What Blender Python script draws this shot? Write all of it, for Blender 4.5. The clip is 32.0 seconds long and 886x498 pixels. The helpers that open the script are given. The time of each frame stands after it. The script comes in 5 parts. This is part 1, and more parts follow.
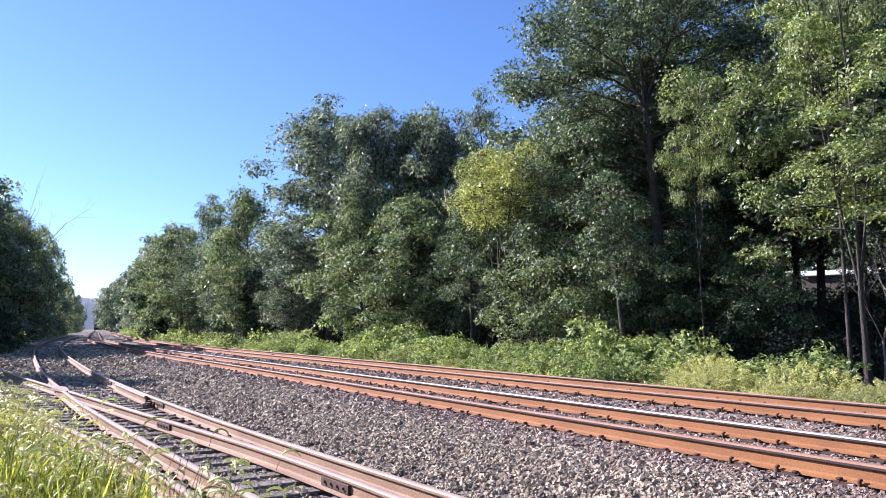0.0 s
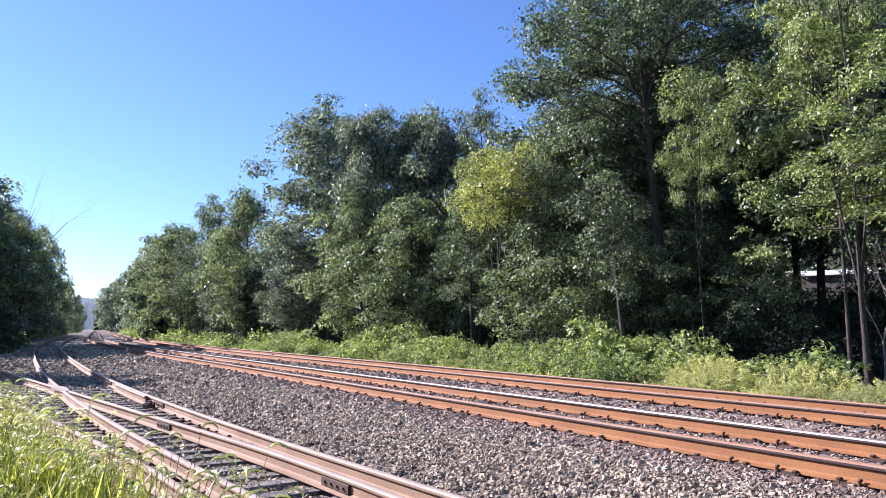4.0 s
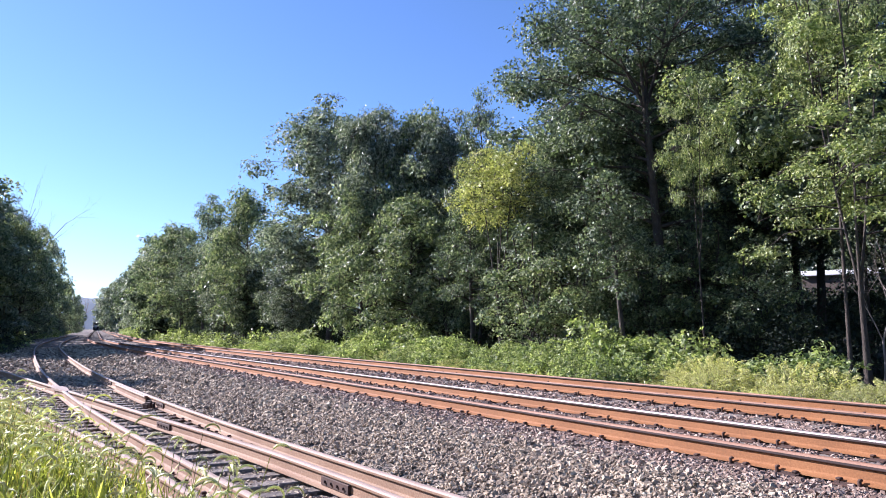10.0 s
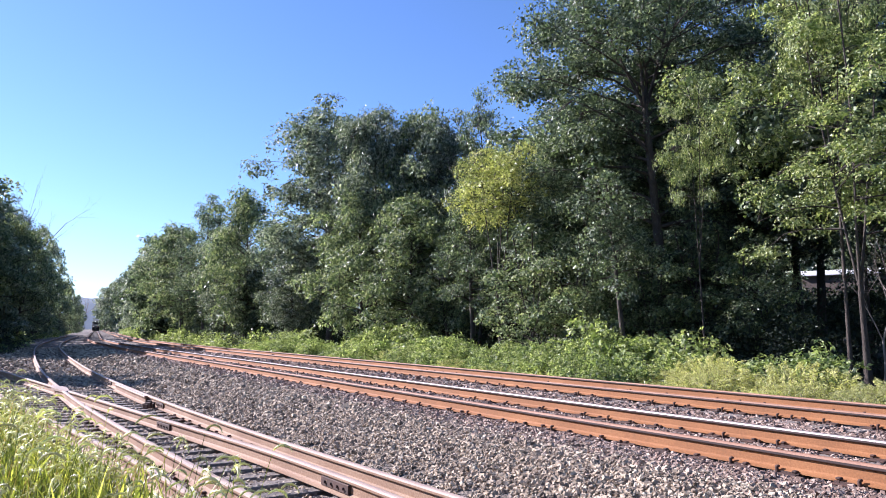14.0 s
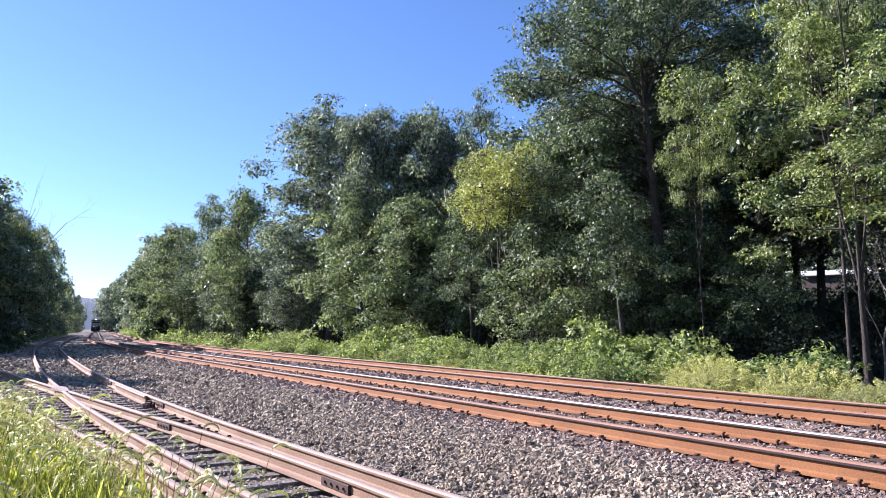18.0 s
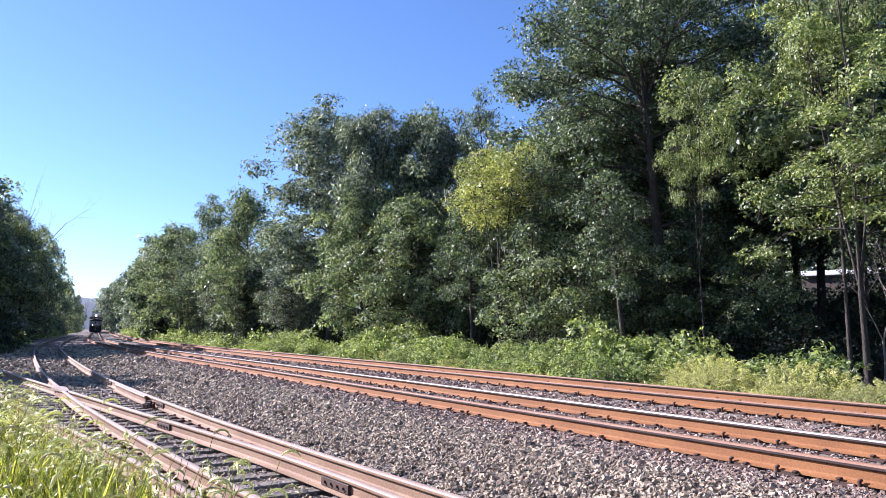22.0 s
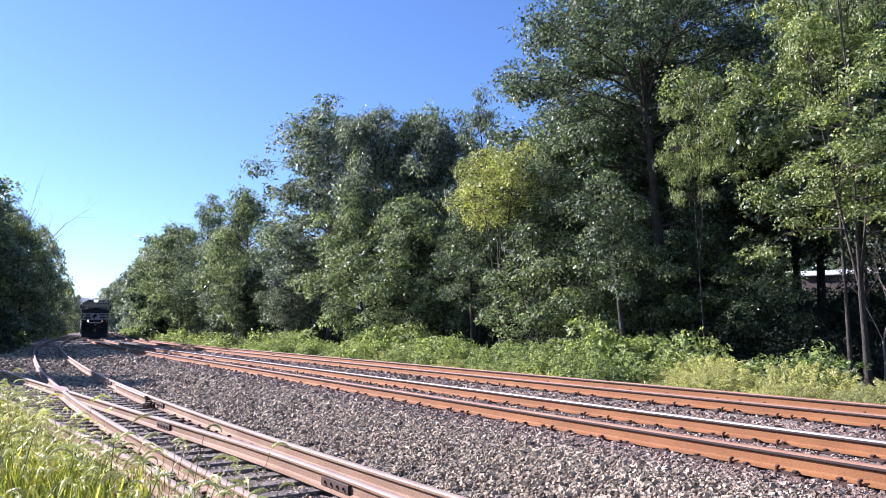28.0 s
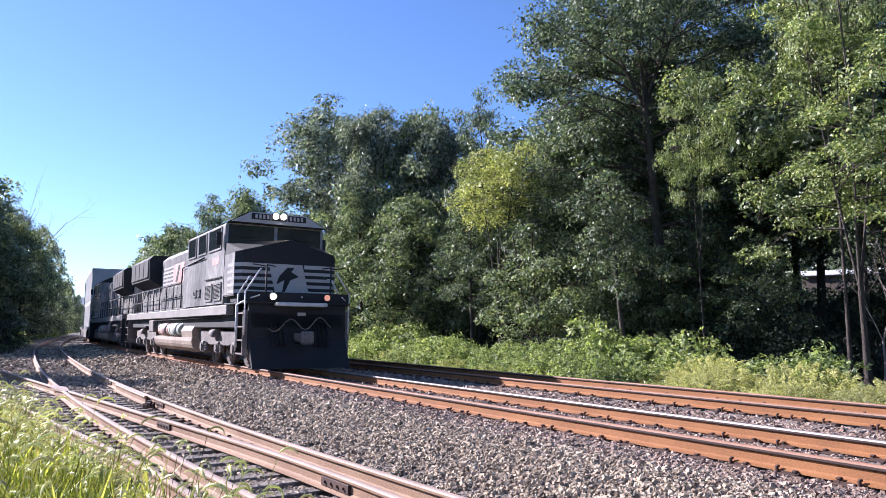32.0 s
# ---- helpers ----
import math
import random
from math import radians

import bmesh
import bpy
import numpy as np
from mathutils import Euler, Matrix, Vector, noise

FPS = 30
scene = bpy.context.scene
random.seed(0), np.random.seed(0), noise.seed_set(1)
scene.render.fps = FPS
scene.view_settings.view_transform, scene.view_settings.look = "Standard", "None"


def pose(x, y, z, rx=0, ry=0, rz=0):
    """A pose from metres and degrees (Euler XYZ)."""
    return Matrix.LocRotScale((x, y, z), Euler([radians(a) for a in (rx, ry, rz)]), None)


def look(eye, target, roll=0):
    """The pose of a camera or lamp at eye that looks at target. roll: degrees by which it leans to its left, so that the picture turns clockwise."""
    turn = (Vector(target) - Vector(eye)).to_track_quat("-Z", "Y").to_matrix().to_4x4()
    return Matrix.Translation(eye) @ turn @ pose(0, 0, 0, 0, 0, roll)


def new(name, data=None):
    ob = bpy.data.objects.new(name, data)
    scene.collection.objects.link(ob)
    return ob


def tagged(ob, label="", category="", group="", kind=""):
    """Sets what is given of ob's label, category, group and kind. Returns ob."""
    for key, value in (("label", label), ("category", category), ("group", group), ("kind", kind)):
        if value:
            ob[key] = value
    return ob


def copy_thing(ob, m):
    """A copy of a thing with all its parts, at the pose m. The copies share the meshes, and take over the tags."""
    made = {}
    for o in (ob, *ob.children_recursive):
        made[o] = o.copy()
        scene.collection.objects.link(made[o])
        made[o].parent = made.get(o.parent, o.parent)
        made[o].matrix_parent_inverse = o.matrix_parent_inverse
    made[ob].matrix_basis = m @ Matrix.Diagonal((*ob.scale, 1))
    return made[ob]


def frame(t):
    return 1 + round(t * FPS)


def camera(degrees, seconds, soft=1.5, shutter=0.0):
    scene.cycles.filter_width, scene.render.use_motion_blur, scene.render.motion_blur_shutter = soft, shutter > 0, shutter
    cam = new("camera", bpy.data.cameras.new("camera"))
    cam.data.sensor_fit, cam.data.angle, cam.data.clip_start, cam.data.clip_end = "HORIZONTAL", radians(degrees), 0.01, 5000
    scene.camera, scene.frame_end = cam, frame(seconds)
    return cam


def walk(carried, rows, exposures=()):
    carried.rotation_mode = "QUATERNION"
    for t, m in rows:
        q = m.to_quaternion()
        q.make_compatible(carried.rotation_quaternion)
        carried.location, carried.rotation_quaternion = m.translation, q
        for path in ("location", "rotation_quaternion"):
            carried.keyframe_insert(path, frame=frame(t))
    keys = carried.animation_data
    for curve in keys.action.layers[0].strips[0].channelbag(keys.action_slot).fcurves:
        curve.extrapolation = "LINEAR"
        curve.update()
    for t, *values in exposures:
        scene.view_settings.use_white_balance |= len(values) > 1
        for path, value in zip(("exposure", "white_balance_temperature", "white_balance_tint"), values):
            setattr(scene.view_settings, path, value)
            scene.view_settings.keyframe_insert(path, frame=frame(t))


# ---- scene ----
# Railway cutting with two main tracks, a siding turnout and woods. Metres; top of the near main rails at z = 0.
cam = camera(62.42, 32.0, 0.45)
EYE = (0.0, 0.0, 1.10)
VIEW = look(EYE, (0.0, 10.0, 1.10 + 10 * math.tan(radians(6.42))), 0.445)
walk(cam, [(0.0, VIEW), (32.0, VIEW)], [(0.0, 1.45, 5540, 25), (32.0, 1.45, 5540, 25)])

# ---- light: low clear morning sun from the west side of the line, clear sky ----
SUN = Vector((-0.86, 0.42, 0.52)).normalized()
world = bpy.data.worlds.new("world")
scene.world = world
world.use_nodes = True
_n = world.node_tree.nodes
_sky = _n.new("ShaderNodeTexSky")
_sky.sky_type, _sky.sun_disc = "NISHITA", False
_sky.sun_elevation = math.asin(SUN.z)
_sky.sun_rotation = math.atan2(SUN.x, SUN.y) % (2 * math.pi)
_sky.air_density, _sky.dust_density, _sky.ozone_density = 1.0, 0.12, 5.0
world.node_tree.links.new(_sky.outputs[0], _n["Background"].inputs[0])
_n["Background"].inputs[1].default_value = 0.066
sun = new("sun", bpy.data.lights.new("sun", "SUN"))
sun.data.energy, sun.data.angle, sun.data.color = 5.0, radians(0.53), (1.0, 0.91, 0.79)
sun.matrix_world = look(SUN * 50, (0, 0, 0))

# ---- tools ----
def mesh_of(name, verts, faces, mats=(), smooth=False, index=None):
    """A mesh from arrays: faces all of one size, or a list of tuples."""
    me = bpy.data.meshes.new(name)
    verts = np.asarray(verts, dtype=np.float32)
    if isinstance(faces, np.ndarray):
        k = faces.shape[1]
        me.vertices.add(len(verts))
        me.vertices.foreach_set("co", verts.ravel())
        me.loops.add(faces.size)
        me.loops.foreach_set("vertex_index", faces.astype(np.int32).ravel())
        me.polygons.add(len(faces))
        me.polygons.foreach_set("loop_start", np.arange(0, faces.size, k, dtype=np.int32))
        me.update(calc_edges=True)
    else:
        me.from_pydata([tuple(map(float, v)) for v in verts], [], faces)
        me.update()
    for m in mats:
        me.materials.append(m)
    if index is not None:
        me.polygons.foreach_set("material_index", np.asarray(index, dtype=np.int32))
    me.polygons.foreach_set("use_smooth", np.full(len(me.polygons), bool(smooth)))
    return me


def part(name, bm, material, parent=None, label="", smooth=False, m=None):
    """Links a bmesh (or a mesh) as one mesh object under a thing."""
    if isinstance(bm, bmesh.types.BMesh):
        me = bpy.data.meshes.new(name)
        bm.to_mesh(me)
        bm.free()
        for mt in (material if isinstance(material, (list, tuple)) else [material]):
            me.materials.append(mt)
        if smooth:
            me.polygons.foreach_set("use_smooth", np.full(len(me.polygons), True))
    else:
        me = bm
    ob = new(name, me)
    if m is not None:
        ob.matrix_basis = m
    ob.parent = parent
    if label:
        ob["label"] = label
    return ob


def empty(name, m, label, category, group="", kind=""):
    ob = new(name)
    ob.empty_display_size = 0.2
    ob.matrix_basis = m
    return tagged(ob, label, category, group, kind)


def box(bm, x0, x1, y0, y1, z0, z1, bevel=0.0, mat=0):
    vs = [bm.verts.new(p) for p in ((x0, y0, z0), (x1, y0, z0), (x1, y1, z0), (x0, y1, z0), (x0, y0, z1), (x1, y0, z1), (x1, y1, z1), (x0, y1, z1))]
    fs = [bm.faces.new([vs[i] for i in q]) for q in ((0, 3, 2, 1), (4, 5, 6, 7), (0, 1, 5, 4), (1, 2, 6, 5), (2, 3, 7, 6), (3, 0, 4, 7))]
    for f in fs:
        f.material_index = mat
    if bevel:
        es = list({e for f in fs for e in f.edges})
        bmesh.ops.bevel(bm, geom=es, offset=bevel, segments=1, affect="EDGES")
    return bm


def cyl(bm, a, b, r0, r1=None, n=12, caps=True, mat=0):
    a, b = Vector(a), Vector(b)
    r1 = r0 if r1 is None else r1
    w = (b - a).normalized()
    u = w.orthogonal().normalized()
    v = w.cross(u)
    ra, rb = [], []
    for i in range(n):
        t = 2 * math.pi * i / n
        o = u * math.cos(t) + v * math.sin(t)
        ra.append(bm.verts.new(a + o * r0))
        rb.append(bm.verts.new(b + o * r1))
    for i in range(n):
        f = bm.faces.new((ra[i], ra[(i + 1) % n], rb[(i + 1) % n], rb[i]))
        f.material_index, f.smooth = mat, True
    if caps:
        bm.faces.new(ra[::-1]).material_index = mat
        bm.faces.new(rb).material_index = mat
    return bm


def pipe(bm, pts, r, n=6, mat=0):
    for a, b in zip(pts, pts[1:]):
        cyl(bm, a, b, r, r, n, True, mat)
    return bm


def prism(bm, profile, axis, lo, hi, mat=0):
    """A closed outline in the two other axes, drawn out along axis (0 x, 1 y, 2 z)."""
    def at(p, t):
        q = list(p)
        q.insert(axis, t)
        return bm.verts.new(q)
    a, b = [at(p, lo) for p in profile], [at(p, hi) for p in profile]
    n = len(profile)
    fs = [bm.faces.new((a[i], a[(i + 1) % n], b[(i + 1) % n], b[i])) for i in range(n)] + [bm.faces.new(a[::-1]), bm.faces.new(b)]
    for f in fs:
        f.material_index = mat
    bmesh.ops.recalc_face_normals(bm, faces=fs)
    return bm


def tube_arrays(pts, radii, n):
    """Vertices and quads of a tapered tube along points."""
    pts = np.asarray(pts, float)
    k = len(pts)
    d = np.gradient(pts, axis=0)
    d /= np.linalg.norm(d, axis=1)[:, None] + 1e-9
    ref = np.where(np.abs(d[:, 2:3]) > 0.9, [[1.0, 0, 0]], [[0, 0, 1.0]])
    u = np.cross(d, ref)
    u /= np.linalg.norm(u, axis=1)[:, None] + 1e-9
    v = np.cross(d, u)
    a = np.linspace(0, 2 * np.pi, n, endpoint=False)
    ring = u[:, None, :] * np.cos(a)[None, :, None] + v[:, None, :] * np.sin(a)[None, :, None]
    V = (pts[:, None, :] + ring * np.asarray(radii)[:, None, None]).reshape(-1, 3)
    i, j = np.meshgrid(np.arange(k - 1), np.arange(n), indexing="ij")
    F = np.stack([i * n + j, i * n + (j + 1) % n, (i + 1) * n + (j + 1) % n, (i + 1) * n + j], -1).reshape(-1, 4)
    return V, F


def joined(pieces):
    V, F, o = [], [], 0
    for v, f in pieces:
        V.append(v)
        F.append(f + o)
        o += len(v)
    return np.concatenate(V), np.concatenate(F)


# ---- the lines of the tracks, as headings (degrees west of north) along their length ----
class Line:
    def __init__(self, x, y, s0, s1, knots, z=((0, 0.0),)):
        self.s = np.arange(s0, s1 + 0.25, 0.5)
        th = np.radians(np.interp(self.s, [k[0] for k in knots], [k[1] for k in knots]))
        dx, dy = -np.sin(th) * 0.5, np.cos(th) * 0.5
        cx, cy = np.cumsum(dx) - dx[0], np.cumsum(dy) - dy[0]
        i = int(round((0 - s0) / 0.5))
        self.x, self.y, self.th = cx - cx[i] + x, cy - cy[i] + y, th
        self.z = np.interp(self.s, [k[0] for k in z], [k[1] for k in z])

    def at(self, s, d=0.0, z=0.0):
        """The place s metres along and d metres to the east of the line, and the heading there."""
        x, y, th = (np.interp(s, self.s, a) for a in (self.x, self.y, self.th))
        return x + d * np.cos(th), y + d * np.sin(th), np.interp(s, self.s, self.z) + z, th


T0 = 31.25
P0 = (7.24 / math.cos(radians(T0)), 0.0)
NEAR = Line(*P0, -30, 1500, ((42, T0), (107.2, 25.2)))
FAR_D = 4.1
SIDE_Z = -0.36
SIDE = Line(4.10, 0.0, -20, 140, ((-10, 37.0), (10, 35.4), (22, 32.0), (35, 30.1), (55, 28.8), (80, 25.2), (140, 23.5)), ((30, SIDE_Z), (120, 0.0)))
SPUR = Line(2.50, 0.0, -8, 75, ((0, 24.6), (12, 38.8), (25, 38.7), (75, 36.2)), ((0, SIDE_Z),))


def near_sd(x, y):
    """Place along and to the east of the near main track."""
    x, y = np.asarray(x, float), np.asarray(y, float)
    t = radians(T0)
    s = -(x - P0[0]) * math.sin(t) + y * math.cos(t)
    d = (x - P0[0]) * math.cos(t) + y * math.sin(t)
    sx = -(NEAR.x - P0[0]) * math.sin(t) + NEAR.y * math.cos(t)
    dx = (NEAR.x - P0[0]) * math.cos(t) + NEAR.y * math.sin(t)
    return s, d - np.interp(s, sx, dx)


def ground_z(x, y):
    """Height of the soil."""
    s, d = near_sd(x, y)
    z = np.interp(d, [-400, -60, -14, -8.6, -3, 6.4, 7.4, 9, 14, 30, 70, 400], [6, 0.4, -0.75, -0.9, -0.9, -0.9, -0.95, -0.85, -0.6, 0.1, 1.5, 6])
    return z + 0.06 * np.sin(x * 0.7) * np.sin(y * 0.9)


def bed_z(s, d):
    """Height of the ballast at s, d of the near main track."""
    left = np.interp(s, [0, 30, 110], [-0.605, -0.605, -0.235])
    f = np.clip((-d - 1.65) / 2.3, 0, 1)
    f = f * f * (3 - 2 * f)
    z = -0.231 * (1 - f) + left * f
    z = np.where(d > 2.05, np.interp(d, [2.05, 2.6, 5.7, 7.0, 7.6], [-0.238, -0.252, -0.252, -0.62, -0.9]), z)
    return z

# ---- materials ----
def material(name, rough=0.8, metal=0.0):
    m = bpy.data.materials.new(name)
    m.use_nodes = True
    b = m.node_tree.nodes["Principled BSDF"]
    b.inputs["Roughness"].default_value, b.inputs["Metallic"].default_value = rough, metal
    return m, m.node_tree.nodes, m.node_tree.links, b


def ramp(nodes, stops):
    r = nodes.new("ShaderNodeValToRGB")
    e = r.color_ramp.elements
    e[0].position, e[0].color = stops[0][0], (*stops[0][1], 1)
    e[1].position, e[1].color = stops[-1][0], (*stops[-1][1], 1)
    for p, c in stops[1:-1]:
        e.new(p).color = (*c, 1)
    return r


def tex(nodes, links, kind, scale, detail=4.0, world_space=True, stretch=None):
    co = nodes.new("ShaderNodeNewGeometry" if world_space else "ShaderNodeTexCoord")
    src = co.outputs["Position"] if world_space else co.outputs["Object"]
    if stretch:
        mp = nodes.new("ShaderNodeMapping")
        mp.inputs["Scale"].default_value = stretch
        links.new(src, mp.inputs[0])
        src = mp.outputs[0]
    t = nodes.new("ShaderNodeTexVoronoi" if kind == "voronoi" else "ShaderNodeTexNoise")
    t.inputs["Scale"].default_value = scale
    if kind != "voronoi":
        t.inputs["Detail"].default_value = detail
    links.new(src, t.inputs["Vector"])
    return t


def mix(nodes, links, fac, a, b, mode="MIX"):
    n = nodes.new("ShaderNodeMix")
    n.data_type, n.blend_type = "RGBA", mode
    for sock, v in ((n.inputs[0], fac), (n.inputs[6], a), (n.inputs[7], b)):
        if hasattr(v, "links") or isinstance(v, bpy.types.NodeSocket):
            links.new(v, sock)
        else:
            sock.default_value = v if not isinstance(v, tuple) else (*v, 1)
    return n.outputs[2]


def bump(nodes, links, b, height, strength, dist):
    n = nodes.new("ShaderNodeBump")
    n.inputs["Strength"].default_value, n.inputs["Distance"].default_value = strength, dist
    links.new(height, n.inputs["Height"])
    links.new(n.outputs[0], b.inputs["Normal"])


def surface(name, stops, scale=3.0, fine=40.0, rough=0.85, metal=0.0, bumps=0.3, dist=0.01, spread=0.5, world_space=True, vary=0.0, stretch=None):
    """Two scales of noise through a colour ramp, with a fine relief; vary: from object to object."""
    m, n, l, b = material(name, rough, metal)
    big, small = tex(n, l, "noise", scale, 5, world_space, stretch), tex(n, l, "noise", fine, 3, world_space, stretch)
    f = n.new("ShaderNodeMath")
    f.operation = "MULTIPLY_ADD"
    f.inputs[1].default_value = spread
    l.new(small.outputs[0], f.inputs[0])
    g = n.new("ShaderNodeMath")
    g.operation = "MULTIPLY"
    g.inputs[1].default_value = 1 - spread
    l.new(big.outputs[0], g.inputs[0])
    l.new(g.outputs[0], f.inputs[2])
    value = f.outputs[0]
    if vary:
        o = n.new("ShaderNodeObjectInfo")
        a = n.new("ShaderNodeMath")
        a.operation = "MULTIPLY_ADD"
        a.inputs[1].default_value = vary
        l.new(o.outputs["Random"], a.inputs[0])
        l.new(value, a.inputs[2])
        value = a.outputs[0]
    r = ramp(n, stops)
    l.new(value, r.inputs[0])
    l.new(r.outputs[0], b.inputs["Base Color"])
    bump(n, l, b, small.outputs[0], bumps, dist)
    return m


def leaf_material(name, stops, translucent=0.34, rough=0.42):
    """Leaves that differ one from another and let some light through."""
    m, n, l, b = material(name, rough)
    g = n.new("ShaderNodeNewGeometry")
    r = ramp(n, stops)
    l.new(g.outputs["Random Per Island"], r.inputs[0])
    big = tex(n, l, "noise", 0.35, 2)
    k = ramp(n, [(0.35, (0.75, 0.74, 0.90)), (0.65, (1.15, 1.10, 1.22))])
    l.new(big.outputs[0], k.inputs[0])
    c = mix(n, l, 1.0, r.outputs[0], k.outputs[0], "MULTIPLY")
    l.new(c, b.inputs["Base Color"])
    b.inputs["Specular IOR Level"].default_value = 0.45
    t = n.new("ShaderNodeBsdfTranslucent")
    tc = mix(n, l, 1.0, c, (1.25, 1.32, 0.72), "MULTIPLY")
    l.new(tc, t.inputs[0])
    s = n.new("ShaderNodeMixShader")
    s.inputs[0].default_value = translucent
    l.new(b.outputs[0], s.inputs[1])
    l.new(t.outputs[0], s.inputs[2])
    l.new(s.outputs[0], n["Material Output"].inputs[0])
    return m


def stone_material(name, stops):
    m, n, l, b = material(name, 0.9)
    g = n.new("ShaderNodeNewGeometry")
    r = ramp(n, stops)
    l.new(g.outputs["Random Per Island"], r.inputs[0])
    t = tex(n, l, "noise", 60, 3)
    k = ramp(n, [(0.3, (0.7, 0.7, 0.7)), (0.7, (1.2, 1.2, 1.2))])
    l.new(t.outputs[0], k.inputs[0])
    l.new(mix(n, l, 1.0, r.outputs[0], k.outputs[0], "MULTIPLY"), b.inputs["Base Color"])
    bump(n, l, b, t.outputs[0], 0.4, 0.006)
    return m


M_SOIL = surface("soil", [(0.3, (0.035, 0.03, 0.018)), (0.5, (0.07, 0.06, 0.03)), (0.7, (0.11, 0.12, 0.045))], 0.6, 12, 0.95, 0, 0.6, 0.05)
M_BED = surface("ballast_bed", [(0.32, (0.035, 0.029, 0.024)), (0.5, (0.150, 0.120, 0.092)), (0.68, (0.36, 0.295, 0.225))], 3, 22, 0.95, 0, 1.0, 0.08, 0.8)
M_STONE = stone_material("crushed_stone", [(0.0, (0.125, 0.092, 0.062)), (0.35, (0.285, 0.222, 0.150)), (0.7, (0.430, 0.342, 0.236)), (1.0, (0.580, 0.482, 0.340))])
M_STONE_RUST = stone_material("rusty_stone", [(0.0, (0.130, 0.082, 0.057)), (0.5, (0.270, 0.189, 0.140)), (1.0, (0.460, 0.357, 0.276))])
M_RUST = surface("rusted_rail", [(0.3, (0.150, 0.060, 0.018)), (0.5, (0.240, 0.098, 0.029)), (0.7, (0.330, 0.150, 0.052))], 1.1, 55, 0.8, 0.0, 0.25, 0.004)
M_RUST_OLD = surface("dull_rusted_rail", [(0.3, (0.150, 0.080, 0.042)), (0.5, (0.250, 0.150, 0.086)), (0.7, (0.370, 0.255, 0.160))], 1.1, 55, 0.8, 0.0, 0.25, 0.004)
M_WORN = surface("worn_rail_top", [(0.3, (0.200, 0.098, 0.055)), (0.7, (0.340, 0.185, 0.112))], 2, 50, 0.7, 0.0, 0.08, 0.002)
M_SHINY = surface("polished_rail_top", [(0.3, (0.22, 0.18, 0.165)), (0.7, (0.36, 0.31, 0.29))], 2, 50, 0.5, 0.5, 0.05, 0.002)
M_DULLTOP = surface("siding_rail_top", [(0.3, (0.290, 0.200, 0.150)), (0.7, (0.450, 0.345, 0.275))], 2, 50, 0.6, 0.1, 0.08, 0.002)
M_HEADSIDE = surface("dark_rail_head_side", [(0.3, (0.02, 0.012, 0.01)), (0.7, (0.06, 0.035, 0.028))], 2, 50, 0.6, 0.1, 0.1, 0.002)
M_TIE = surface("creosoted_tie", [(0.3, (0.045, 0.038, 0.032)), (0.5, (0.135, 0.112, 0.092)), (0.72, (0.31, 0.26, 0.21))], 3, 30, 0.9, 0, 0.8, 0.012, 0.5, False, 0.12, (1.0, 9.0, 9.0))
M_SPIKE = surface("rusty_spike", [(0.3, (0.022, 0.013, 0.010)), (0.7, (0.10, 0.048, 0.030))], 8, 60, 0.85, 0.0, 0.3, 0.003)
M_BARK = surface("bark", [(0.3, (0.025, 0.020, 0.016)), (0.5, (0.058, 0.046, 0.036)), (0.7, (0.12, 0.097, 0.078))], 2.5, 18, 0.95, 0, 1.0, 0.03, 0.5, True, 0, (3.0, 3.0, 0.7))
M_TWIG = surface("grey_twig", [(0.3, (0.12, 0.10, 0.085)), (0.7, (0.26, 0.22, 0.19))], 4, 30, 0.9)
M_BLACK = surface("dusty_black_paint", [(0.3, (0.004, 0.004, 0.005)), (0.55, (0.008, 0.008, 0.009)), (0.75, (0.021, 0.019, 0.018))], 0.9, 14, 0.72, 0.0, 0.05, 0.004, 0.2, False)

G_OAK = [(0.0, (0.034, 0.053, 0.027)), (0.5, (0.082, 0.120, 0.060)), (0.82, (0.200, 0.262, 0.138)), (1.0, (0.460, 0.520, 0.320))]
G_LIME = [(0.0, (0.070, 0.115, 0.030)), (0.5, (0.200, 0.262, 0.082)), (1.0, (0.560, 0.610, 0.250))]
G_GREY = [(0.0, (0.052, 0.077, 0.046)), (0.5, (0.138, 0.180, 0.112)), (1.0, (0.430, 0.480, 0.350))]
G_YELLOW = [(0.0, (0.120, 0.155, 0.038)), (0.5, (0.370, 0.410, 0.100)), (1.0, (0.640, 0.660, 0.220))]
L_OAK, L_LIME, L_GREY, L_YELLOW = (leaf_material(n, g) for n, g in (("oak_leaf", G_OAK), ("light_leaf", G_LIME), ("grey_green_leaf", G_GREY), ("yellowing_leaf", G_YELLOW)))
L_LIME2 = leaf_material("mid_green_leaf", [(0.0, (0.060, 0.092, 0.040)), (0.5, (0.155, 0.212, 0.090)), (1.0, (0.430, 0.480, 0.250))])
# distance haze is mixed into this leaf's colour as a paler green
L_HAZE_PALE = leaf_material("haze_paled_leaf", [(0.0, (0.090, 0.125, 0.075)), (0.5, (0.205, 0.262, 0.150)), (1.0, (0.460, 0.505, 0.330))])
# leaf colour darkened to stand for the deep shade under the trees
L_SHADE_DARK = leaf_material("shade_darkened_leaf", [(0.0, (0.014, 0.024, 0.011)), (0.6, (0.028, 0.043, 0.021)), (1.0, (0.070, 0.090, 0.040))], 0.2, 0.85)
L_WEED = leaf_material("weed_leaf", [(0.0, (0.085, 0.125, 0.034)), (0.5, (0.230, 0.295, 0.085)), (1.0, (0.560, 0.620, 0.270))], 0.45)
L_BRAMBLE = leaf_material("bramble_leaf", [(0.0, (0.065, 0.105, 0.030)), (0.5, (0.205, 0.275, 0.082)), (1.0, (0.500, 0.580, 0.240))], 0.42)
